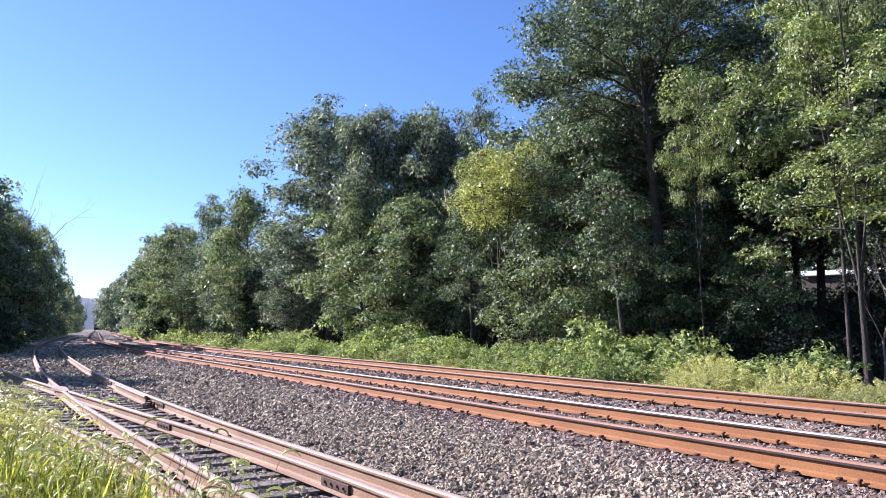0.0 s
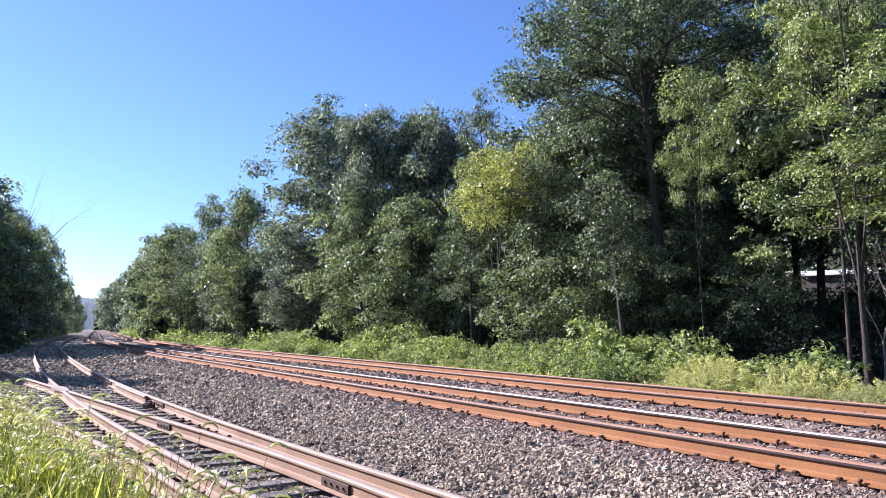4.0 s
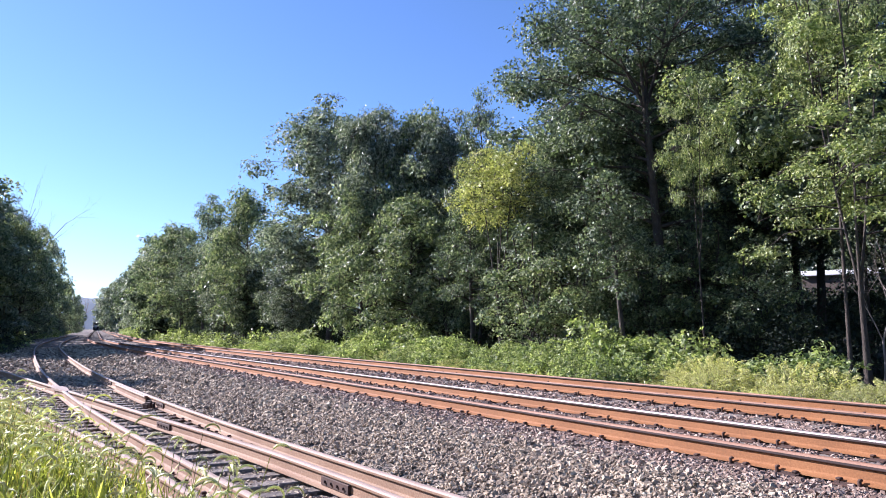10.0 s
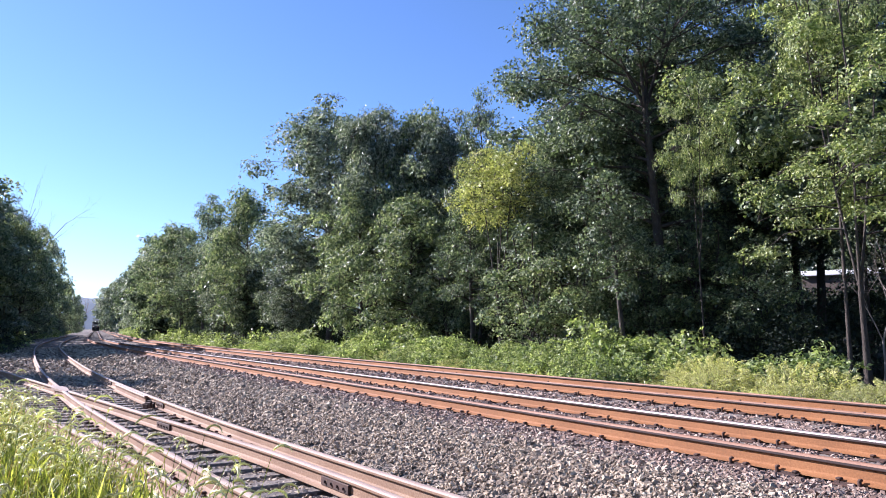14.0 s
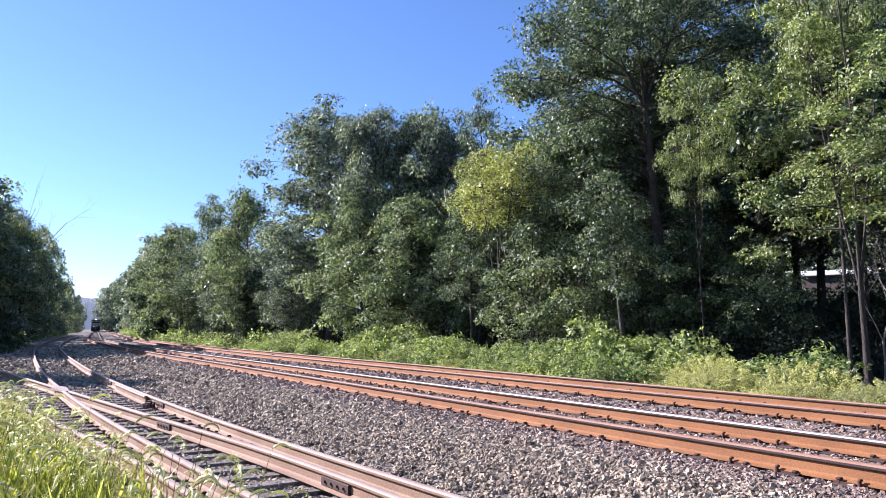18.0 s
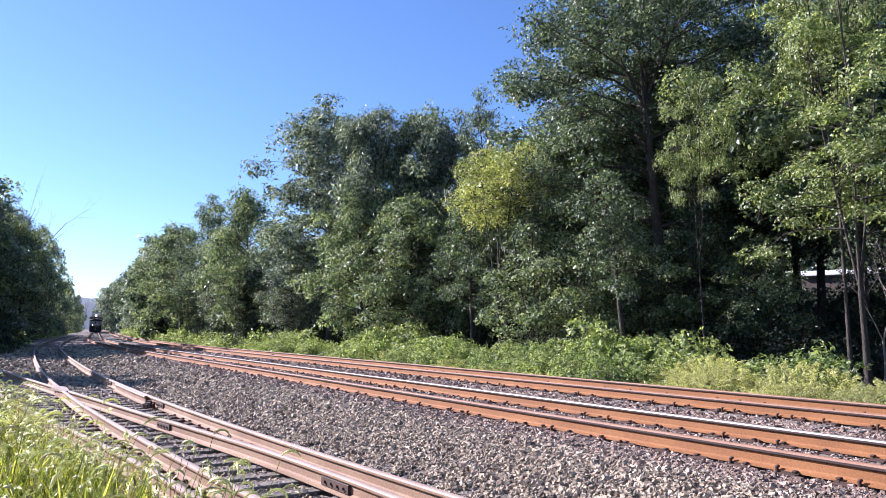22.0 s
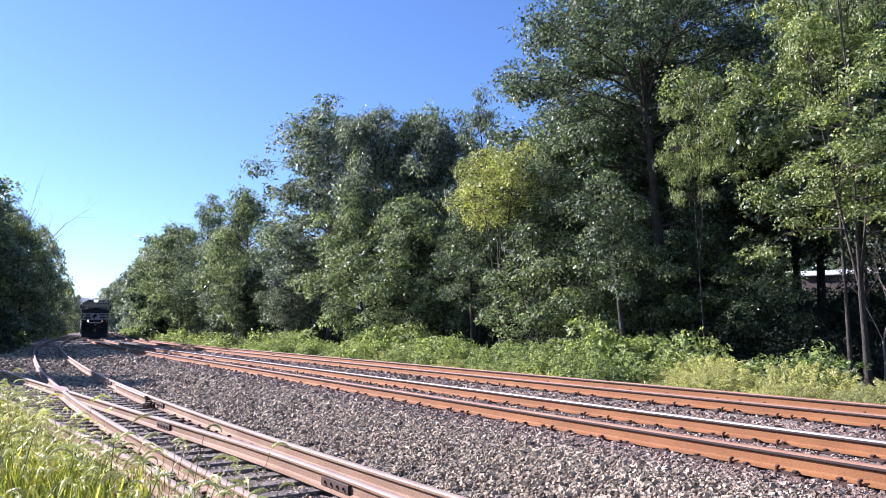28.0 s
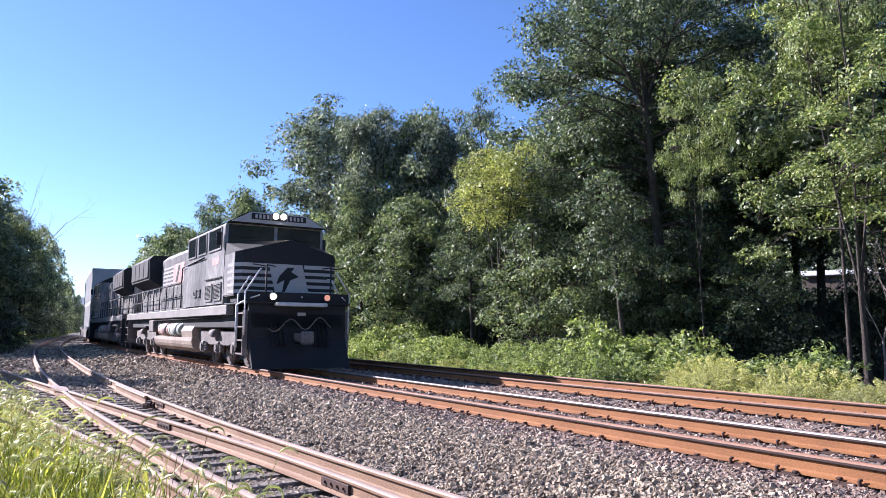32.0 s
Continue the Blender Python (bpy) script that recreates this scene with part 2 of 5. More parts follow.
L_GOLD = leaf_material("goldenrod_leaf", [(0.0, (0.274, 0.310, 0.083)), (0.5, (0.510, 0.518, 0.198)), (1.0, (0.744, 0.733, 0.361))], 0.45)
L_GRASS = leaf_material("grass_blade", [(0.0, (0.090, 0.125, 0.026)), (0.45, (0.300, 0.340, 0.060)), (0.9, (0.600, 0.590, 0.105)), (1.0, (0.583, 0.430, 0.207))], 0.5)
L_HEAD = leaf_material("seed_head", [(0.0, (0.471, 0.450, 0.247)), (0.5, (0.615, 0.611, 0.349)), (1.0, (0.724, 0.751, 0.458))], 0.5)

M_WHITE = surface("white_stripe_paint", [(0.3, (0.29, 0.28, 0.265)), (0.7, (0.45, 0.435, 0.41))], 2, 25, 0.5, 0, 0.04, 0.003, 0.5, False)
M_FASCIA = surface("white_fascia_paint", [(0.3, (0.74, 0.74, 0.73)), (0.7, (0.84, 0.84, 0.83))], 0.6, 8, 0.7)
M_GLASS = surface("tinted_cab_glass", [(0.3, (0.012, 0.016, 0.018)), (0.7, (0.02, 0.026, 0.03))], 2, 8, 0.06, 0.0, 0.0, 0.001, 0.5, False)
M_DUST = surface("dusty_running_gear", [(0.3, (0.07, 0.06, 0.055)), (0.5, (0.15, 0.13, 0.115)), (0.7, (0.27, 0.235, 0.205))], 2.2, 22, 0.8, 0, 0.25, 0.01, 0.45, False)
M_TANK = surface("dusty_tank_paint", [(0.3, (0.14, 0.105, 0.08)), (0.5, (0.27, 0.205, 0.155)), (0.7, (0.42, 0.33, 0.25))], 1.2, 16, 0.7, 0, 0.1, 0.006, 0.4, False)
M_TANKGREEN = surface("pale_green_reservoir_paint", [(0.3, (0.26, 0.28, 0.24)), (0.7, (0.46, 0.48, 0.43))], 2, 16, 0.6, 0, 0.05, 0.004, 0.4, False)
M_STEEL = surface("wheel_steel", [(0.3, (0.10, 0.085, 0.08)), (0.7, (0.24, 0.21, 0.19))], 4, 30, 0.5, 0.6, 0.1, 0.004, 0.5, False)
M_SILL = surface("dusty_sill_paint", [(0.3, (0.17, 0.155, 0.14)), (0.7, (0.32, 0.295, 0.265))], 1.5, 20, 0.6, 0, 0.05, 0.004, 0.5, False)
M_RAILPAINT = surface("pale_handrail_paint", [(0.3, (0.42, 0.42, 0.41)), (0.7, (0.62, 0.61, 0.6))], 5, 30, 0.5, 0, 0.03, 0.002, 0.5, False)
# dusty black body paint, lightened further with sun glare in its colour
M_SIDE = surface("dusty_sun_paled_black_paint", [(0.33, (0.085, 0.082, 0.080)), (0.5, (0.225, 0.215, 0.205)), (0.67, (0.46, 0.425, 0.380))], 1.1, 12, 0.40, 0, 0.06, 0.005, 0.4, False, 0, (1.0, 1.0, 0.35))
M_BOXGREY = surface("pale_grey_container_paint", [(0.3, (0.36, 0.36, 0.36)), (0.5, (0.48, 0.475, 0.47)), (0.7, (0.58, 0.57, 0.55))], 0.7, 9, 0.6, 0, 0.1, 0.006, 0.35, False)
M_FLAG = surface("faded_emblem_paint", [(0.3, (0.34, 0.17, 0.14)), (0.5, (0.42, 0.28, 0.25)), (0.7, (0.50, 0.46, 0.44))], 1.4, 9, 0.55, 0, 0.03, 0.003, 0.3, False)


def lamp_material(name, colour, power):
    m, n, l, b = material(name, 0.3)
    b.inputs["Base Color"].default_value = (*colour, 1)
    b.inputs["Emission Color"].default_value = (*colour, 1)
    b.inputs["Emission Strength"].default_value = power
    return m


M_LAMP = lamp_material("lit_headlight", (1.0, 0.80, 0.48), 24.0)
M_LAMP_DIM = lamp_material("dim_marker_lamp", (1.0, 0.40, 0.22), 0.22)
# far woods, the blue of distance haze put into their colour
M_HILL = surface("haze_blue_ridge", [(0.35, (0.085, 0.115, 0.15)), (0.65, (0.13, 0.165, 0.20))], 0.006, 0.03, 1.0, 0, 0.0)
M_WALL = surface("dark_brick_wall", [(0.3, (0.065, 0.050, 0.042)), (0.7, (0.11, 0.085, 0.070))], 0.6, 8, 0.9)

# ---- ground ----
def grid_mesh(name, us, vs, fn, mat):
    U, V = np.meshgrid(us, vs, indexing="ij")
    P = fn(U.ravel(), V.ravel())
    nu, nv = len(us), len(vs)
    i, j = np.meshgrid(np.arange(nu - 1), np.arange(nv - 1), indexing="ij")
    F = np.stack([i * nv + j, (i + 1) * nv + j, (i + 1) * nv + j + 1, i * nv + j + 1], -1).reshape(-1, 4)
    return mesh_of(name, P, F, [mat], True)


def spaced(lo, hi, fine, start, grow=1.12):
    """Spacing that widens away from zero on both sides."""
    out = [0.0]
    step = fine
    while out[-1] < hi:
        if out[-1] > start:
            step *= grow
        out.append(out[-1] + step)
    step, neg = fine, [0.0]
    while neg[-1] > lo:
        if -neg[-1] > start:
            step *= grow
        neg.append(neg[-1] - step)
    return np.array(neg[:0:-1] + out)


def soil_fn(u, v):
    z = ground_z(u, v)
    far = np.hypot(u, v)
    return np.stack([u, v, np.where(far > 300, z * np.clip(1 - (far - 300) / 500, 0, 1) - 0.7 * np.clip((far - 300) / 500, 0, 1), z)], 1)


ground = tagged(new("ground", grid_mesh("ground", spaced(-2500, 2500, 1.0, 45), spaced(-600, 3500, 1.0, 45), soil_fn, M_SOIL)),
                "dark soil with leaf litter under the woods", "ground", kind="structure")


def bed_fn(u, v):
    x, y, z, _ = NEAR.at(u, v)
    z = np.where(v < -9.9, -0.5, 0.0) * np.clip((-v - 9.9) / 1.0, 0, 1)
    wob = 0.018 * np.sin(x * 5.1 + 1.3 * y) * np.sin(y * 4.3 - 0.7 * x) + 0.012 * np.sin(9 * x) * np.sin(11 * y)
    return np.stack([x, y, bed_z(u, v) + wob + z], 1)


_bs = np.concatenate([np.arange(-25, 60, 0.35), np.arange(60, 140, 1.5), np.arange(140, 900, 12)])
_bd = np.arange(-11.1, 7.7, 0.3)
bed = tagged(new("ballast_bed", grid_mesh("ballast_bed", _bs, _bd, bed_fn, M_BED)),
             "grey crushed-stone ballast bed under the railway tracks", "ballast", kind="structure")

# ---- rails, ties and fastenings ----
RAIL_H = 0.185
_half = [(0.076, 0.0), (0.076, 0.012), (0.03, 0.026), (0.010, 0.042), (0.009, 0.128), (0.034, 0.138), (0.0365, 0.144), (0.0365, 0.163), (0.031, 0.181), (0.012, RAIL_H)]
RAIL_PROFILE = _half + [(-a, b) for a, b in _half[::-1]]


def rail_mesh(name, points, mats, top=0.16):
    """Sweeps the rail's section along points (x, y, z of the rail's top, heading)."""
    prof = np.array(RAIL_PROFILE)
    x, y, z, th = (np.asarray(a)[:, None] for a in points)
    V = np.stack([x + prof[:, 0] * np.cos(th), y + prof[:, 0] * np.sin(th), z - RAIL_H + prof[:, 1] + 0 * th], -1).reshape(-1, 3)
    k, n = len(x), len(prof)
    i, j = np.meshgrid(np.arange(k - 1), np.arange(n), indexing="ij")
    F = np.stack([i * n + j, i * n + (j + 1) % n, (i + 1) * n + (j + 1) % n, (i + 1) * n + j], -1).reshape(-1, 4)
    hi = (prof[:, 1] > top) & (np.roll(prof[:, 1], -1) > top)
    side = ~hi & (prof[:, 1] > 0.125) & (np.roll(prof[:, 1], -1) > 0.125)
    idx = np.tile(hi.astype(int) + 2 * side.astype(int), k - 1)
    faces = [tuple(f) for f in F] + [tuple(range(n))[::-1], tuple((k - 1) * n + np.arange(n))]
    return mesh_of(name, V, faces, mats, False, np.concatenate([idx, [0, 0]]))


def along(s0, s1):
    return np.unique(np.concatenate([np.arange(s0, min(s1, 150), 0.75), np.arange(150, max(s1, 151), 15), [s1]]).clip(s0, s1))


def rail(line, d, s0, s1, parent, mats, label=""):
    return part("rail", rail_mesh("rail", line.at(along(s0, s1), d), mats), None, parent, label)


def tie_mesh(length):
    bm = bmesh.new()
    box(bm, -length / 2, length / 2, -0.112, 0.112, -0.17, 0, 0.012)
    me = bpy.data.meshes.new("tie")
    bm.to_mesh(me)
    bm.free()
    me.materials.append(M_TIE)
    return me


def small_mesh(name, mat, fn):
    bm = bmesh.new()
    fn(bm)
    me = bpy.data.meshes.new(name)
    bm.to_mesh(me)
    bm.free()
    me.materials.append(mat)
    return me


TIE = tie_mesh(2.6)
PLATE = small_mesh("tie_plate", M_SPIKE, lambda bm: (box(bm, -0.165, 0.165, -0.09, 0.09, 0, 0.018, 0.004), box(bm, 0.083, 0.10, -0.09, 0.09, 0.018, 0.03), box(bm, -0.10, -0.083, -0.09, 0.09, 0.018, 0.03)))
SPIKE = small_mesh("spike", M_SPIKE, lambda bm: (box(bm, -0.010, 0.010, -0.010, 0.010, -0.02, 0.022), box(bm, -0.034, 0.018, -0.024, 0.024, 0.012, 0.034, 0.007)))
ANCHOR = small_mesh("rail_anchor", M_SPIKE, lambda bm: (box(bm, -0.10, 0.10, -0.014, 0.014, -0.035, 0.0), box(bm, 0.080, 0.112, -0.015, 0.015, -0.03, 0.050, 0.008), box(bm, 0.06, 0.10, -0.015, 0.015, 0.034, 0.056, 0.006), box(bm, -0.112, -0.078, -0.016, 0.016, -0.03, 0.026, 0.006)))
TIE_TOP = -RAIL_H - 0.02


def set_at(name, me, parent, p, th, turn=0.0):
    ob = new(name, me)
    ob.matrix_basis = Matrix.LocRotScale(p, Euler((0, 0, th + turn)), None)
    ob.parent = parent
    return ob


def fastenings(line, d, s0, s1, step, parent, spikes_to, anchors_to, first=0.0):
    r = random.Random(int(d * 100) + 5)
    s = s0 + first
    while s < s1:
        for g in (-0.753, 0.753):
            x, y, z, th = line.at(s, d + g)
            set_at("tie_plate", PLATE, parent, (x, y, z + TIE_TOP), th)
            if s < spikes_to:
                for side in (-1, 1):
                    if r.random() < 0.9:
                        a, b, c, t2 = line.at(s + r.uniform(0.03, 0.07) * r.choice((-1, 1)), d + g + side * 0.093)
                        set_at("spike", SPIKE, parent, (a, b, c + TIE_TOP + 0.01 + r.uniform(0, 0.02)), t2, 0 if side > 0 else math.pi)
            if s < anchors_to and r.random() < 0.85:
                a, b, c, t2 = line.at(s + 0.135 * r.choice((-1, 1)), d + g)
                set_at("rail_anchor", ANCHOR, parent, (a, b, c - RAIL_H - 0.001), t2, r.choice((0, math.pi)))
        s += step


def ties(line, d, s0, s1, step, parent, me=None, shift=0.0):
    r = random.Random(int(d * 10) + int(step * 100))
    s = s0
    while s < s1:
        x, y, z, th = line.at(s + r.uniform(-0.02, 0.02), d + shift + r.uniform(-0.04, 0.04))
        set_at("tie", me or TIE, parent, (x, y, z + TIE_TOP - r.uniform(0, 0.006)), th + r.uniform(-0.02, 0.02))
        s += step


def far_ties(line, d, s0, s1, step, parent):
    s = np.arange(s0, s1, step)
    x, y, z, th = line.at(s, d)
    c, q = np.cos(th), np.sin(th)
    V = []
    for a, b in ((-1.3, -0.11), (1.3, -0.11), (1.3, 0.11), (-1.3, 0.11)):
        V.append(np.stack([x + a * c - b * q, y + a * q + b * c, z + TIE_TOP], 1))
    low = [v - [0, 0, 0.12] for v in V]
    n = len(s)
    A = np.concatenate(V + low)
    i = np.arange(n)
    F = np.concatenate([np.stack([i + k * n for k in q4], 1) for q4 in ((0, 1, 2, 3), (4, 5, 1, 0), (5, 6, 2, 1), (6, 7, 3, 2), (7, 4, 0, 3))])
    ob = part("tie_row", mesh_of("tie_row", A, F, [M_TIE]), None, parent)
    ob["kind"] = "stuff"


def main_track(d, label, tops, s0, objects_to):
    t = empty("railway_track", Matrix.Identity(4), label, "railway track", "main tracks")
    for g, m in zip((-0.753, 0.753), tops):
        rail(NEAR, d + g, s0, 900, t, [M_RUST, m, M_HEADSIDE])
    ties(NEAR, d, s0, objects_to, 0.51, t)
    far_ties(NEAR, d, objects_to, 400, 0.51, t)
    fastenings(NEAR, d, s0 + 0.51 * 47, objects_to * 0.75, 0.51, t, 34, 34)
    return t


main_track(0.0, "main railway track with orange-rusted rails on dark wooden ties", (M_WORN, M_SHINY), -26.0, 60)
main_track(FAR_D, "second main railway track with rusted rails beside the weeds", (M_WORN, M_WORN), -26.0, 60)

# the siding and its turnout
TURNOUT_MATS = [M_RUST_OLD, M_DULLTOP, M_RUST_OLD]
siding = empty("railway_turnout", Matrix.Identity(4), "rusty siding turnout with a frog and bolted joints on old ties", "railway turnout")
rail(SIDE, 0.753, -19, 122, siding, TURNOUT_MATS)
rail(SIDE, -0.753, 1.0, 122, siding, TURNOUT_MATS)
rail(SPUR, -0.753, 4.5, 70, siding, TURNOUT_MATS)
rail(SIDE, -0.753, -19, -6, siding, TURNOUT_MATS)
_a, _b = SPUR.at(4.5, -0.753), SIDE.at(-6.0, -0.753)
_q = np.linspace(0, 1, 12)
part("rail", rail_mesh("rail", (_a[0] + (_b[0] - _a[0]) * _q, _a[1] + (_b[1] - _a[1]) * _q, np.full(12, SIDE_Z), np.full(12, math.atan2(-(_a[0] - _b[0]), _a[1] - _b[1]))), TURNOUT_MATS), None, siding)
rail(SPUR, 0.753, 3.5, 70, siding, TURNOUT_MATS)
ties(SIDE, 0, -17.6, 1.9, 0.53, siding)
ties(SIDE, 0, 2.0, 9, 0.53, siding, tie_mesh(2.9), -0.15)
ties(SIDE, 0, 9.1, 22, 0.53, siding, tie_mesh(3.9), -0.6)
ties(SIDE, 0, 22.2, 70, 0.56, siding)
far_ties(SIDE, 0, 70, 120, 0.55, siding)
ties(SPUR, 0, 24, 40, 0.56, siding)
fastenings(SIDE, 0, 2.0, 24, 0.53, siding, 17, 0)


def bolted_joint(line, s, d):
    """Two joint bars with bolts on a rail."""
    x, y, z, th = line.at(s, d)
    me = bmesh.new()
    for e in (-1, 1):
        box(me, e * 0.028 - 0.014, e * 0.028 + 0.014, -0.31, 0.31, 0.03, 0.125, 0.006)
        for k in range(-1, 3):
            cyl(me, (e * 0.03, k * 0.14 - 0.07, 0.078), (e * 0.062, k * 0.14 - 0.07, 0.078), 0.016, n=6)
    part("joint_bar", me, M_SPIKE, siding, "bolted rail joint bar", m=Matrix.LocRotScale((x, y, z - RAIL_H), Euler((0, 0, th)), None))


bolted_joint(SPUR, 14.0, 0.753)
bolted_joint(SPUR, 8.4, 0.753)
bolted_joint(SIDE, 8.6, -0.753)
bolted_joint(SIDE, 18.4, 0.753)
bolted_joint(SIDE, 25.5, 0.753)

# the frog where two rails cross, with its flared wing rails, and the guard rails opposite
_ss = np.arange(16.0, 28.0, 0.05)
_cx, _cy, _, _ = SPUR.at(_ss, 0.753)
_kx = np.interp(_cy, SIDE.at(_ss, -0.753)[1], SIDE.at(_ss, -0.753)[0])
S_FROG = float(_ss[np.argmin(np.abs(_cx - _kx))])
_fx, _fy, _fz, _ft = SPUR.at(S_FROG, 0.753)
_ft = 0.5 * (_ft + float(SIDE.at(S_FROG, -0.753)[3]))
_bm = bmesh.new()
prism(_bm, [(-0.05, 0.9), (0.0, 1.5), (0.05, 0.9), (0.16, 0.45), (0.13, -0.1), (0.06, -0.9), (-0.06, -0.9), (-0.13, -0.1), (-0.16, 0.45)], 2, -0.045, 0.004)
prism(_bm, [(-0.05, 0.9), (0.05, 0.9), (0.10, -0.1), (0.04, -0.9), (-0.04, -0.9), (-0.10, -0.1)], 2, -RAIL_H, -0.046, 1)
part("frog", _bm, [M_DULLTOP, M_RUST_OLD], siding, "cast steel frog with worn bright top", m=Matrix.LocRotScale((_fx, _fy, _fz), Euler((0, 0, _ft)), None))
for _l, _d, _a, _b in ((SIDE, 0.655, S_FROG - 2.2, S_FROG + 2.0), (SPUR, -0.655, S_FROG - 2.2, S_FROG + 2.0)):
    _o = rail(_l, _d, _a, _b, siding, TURNOUT_MATS)
    _o.name = "guard_rail"

# a rusty rail bond box and loose fittings by the siding rail
_x0, _y0, _z0, _t0 = SIDE.at(18.6, 0.55)
_bm = bmesh.new()
for _k in range(5):
    box(_bm, -0.10 + 0.045 * _k, -0.065 + 0.045 * _k, -0.07 - 0.02 * (_k % 2), 0.08, 0.02 * (_k % 2), 0.10 + 0.03 * (_k % 3), 0.010)
part("guard_rail_block", _bm, M_SPIKE, siding, "rusty clamp block between the rails", m=Matrix.LocRotScale((_x0, _y0, _z0 - RAIL_H), Euler((0, 0, _t0 + 0.5)), None))

# ---- ballast stones ----
def line_sd(line, x, y):
    X, S, T = (np.interp(y, line.y, a) for a in (line.x, line.s, line.th))
    d = (x - X) * np.cos(T)
    return S + (x - X) * -np.sin(T), d


def stones_at(x, y, z, size, seed):
    """Angular crushed stones: tapered, skewed blocks that lie tilted in the bed."""
    g = np.random.default_rng(seed)
    n = len(x)
    c = np.array([(-1, -1, -1), (1, -1, -1), (1, 1, -1), (-1, 1, -1), (-1, -1, 1), (1, -1, 1), (1, 1, 1), (-1, 1, 1)], float)
    V = np.repeat(c[None], n, 0) * g.uniform(0.72, 1.12, (n, 8, 1))
    V[:, 4:, :2] *= g.uniform(0.42, 0.92, (n, 4, 1))
    V[:, 4:, :2] += g.normal(0, 0.20, (n, 1, 2))
    V[:, 4:, 2] += g.normal(0, 0.22, (n, 4))
    V *= np.stack([g.uniform(0.9, 1.5, n), g.uniform(0.55, 1.0, n), g.uniform(0.45, 0.85, n)], 1)[:, None, :] * size[:, None, None] / 2
    a, b, e = g.uniform(0, 6.283, n), g.normal(0, 0.42, n), g.normal(0, 0.42, n)
    ca, sa, cb, sb, ce, se = np.cos(a), np.sin(a), np.cos(b), np.sin(b), np.cos(e), np.sin(e)
    Rz = np.zeros((n, 3, 3)); Rz[:, 0, 0] = ca; Rz[:, 0, 1] = -sa; Rz[:, 1, 0] = sa; Rz[:, 1, 1] = ca; Rz[:, 2, 2] = 1
    Rx = np.zeros((n, 3, 3)); Rx[:, 1, 1] = cb; Rx[:, 1, 2] = -sb; Rx[:, 2, 1] = sb; Rx[:, 2, 2] = cb; Rx[:, 0, 0] = 1
    Ry = np.zeros((n, 3, 3)); Ry[:, 0, 0] = ce; Ry[:, 0, 2] = se; Ry[:, 2, 0] = -se; Ry[:, 2, 2] = ce; Ry[:, 1, 1] = 1
    V = np.einsum("nij,nkj->nki", Rz @ Rx @ Ry, V) + np.stack([x, y, z], 1)[:, None, :]
    q = np.array([(4, 5, 6, 7), (0, 1, 5, 4), (1, 2, 6, 5), (2, 3, 7, 6), (3, 0, 4, 7)])
    F = (np.arange(n)[:, None, None] * 8 + q[None]).reshape(-1, 4)
    return V.reshape(-1, 3), F


def scatter_stones():
    g = np.random.default_rng(11)
    X, Y, S = [], [], []
    for r0, r1, per, size in ((4.5, 9, 2000, 0.036), (9, 13, 1350, 0.040), (13, 20, 520, 0.052), (20, 32, 150, 0.076), (32, 64, 26, 0.12)):
        area = 0.60 * (r1 * r1 - r0 * r0)
        n = int(area * per)
        rad, ang = np.sqrt(g.uniform(r0 * r0, r1 * r1, n)), g.uniform(-0.60, 0.60, n)
        X.append(rad * np.sin(ang)); Y.append(rad * np.cos(ang)); S.append(size * g.lognormal(0, 0.22, n))
    x, y, size = map(np.concatenate, (X, Y, S))
    s, d = near_sd(x, y)
    ok = (d > -12) & (d < 6.5) & (np.abs(np.abs(d) - 0.753) > 0.085) & (np.abs(np.abs(d - FAR_D) - 0.753) > 0.085)
    for dd in (0, FAR_D):
        on = (np.abs(((s + 26.0 + 0.255) % 0.51) - 0.255) < 0.12) & (np.abs(d - dd) < 1.35)
        ok &= ~(on & (g.random(len(s)) < np.where(np.abs(d - dd) < 0.85, 0.85, 0.35)))
    sa, da = line_sd(SIDE, x, y)
    sb, db = line_sd(SPUR, x, y)
    for dl in (da, db):
        ok &= np.abs(np.abs(dl) - 0.753) > 0.10
    ok &= ~((db < -1.5) & (g.random(len(s)) < 0.8)) & ~((db < -2.2) & (y < 16))
    on = (np.abs(((sa - 2.0 + 0.265) % 0.53) - 0.265) < 0.13) & (da > -2.5) & (da < 1.45)
    ok &= ~(on & (g.random(len(s)) < 0.94))
    crib = (da > -2.2) & (da < 1.3) & ~on
    z = bed_z(s, d) + size * 0.16 + g.uniform(-0.012, 0.024, len(s)) - np.where(crib, 0.004, 0)
    k = np.where(ok)[0]
    near_rail = (d + g.normal(0, 0.25, len(d)) > -1.5)[k]
    return x[k], y[k], z[k], size[k], near_rail


_x, _y, _z, _sz, _nr = scatter_stones()
_pick = (np.hypot(_x, _y) < 7.5) & (_sz > 0.036) & ~_nr
_pi = np.where(_pick)[0][:280]
_rest = np.ones(len(_x), bool)
_rest[_pi] = False
for _sel, _m in ((_rest & ~_nr, M_STONE), (_rest & _nr, M_STONE_RUST)):
    _o = part("loose_ballast", mesh_of("loose_ballast", *stones_at(_x[_sel], _y[_sel], _z[_sel], _sz[_sel], 3), [_m]), None, bed)
    tagged(_o, kind="stuff")
STONES = [mesh_of("stone", *stones_at(np.zeros(1), np.zeros(1), np.zeros(1), np.ones(1), 50 + i), [M_STONE]) for i in range(12)]
for _i in _pi:
    _o = new("stone", STONES[int(_i) % 12])
    _o.matrix_basis = Matrix.LocRotScale((_x[_i], _y[_i], _z[_i]), Euler((0, 0, float(_i))), (float(_sz[_i]),) * 3)
    _o.parent = bed

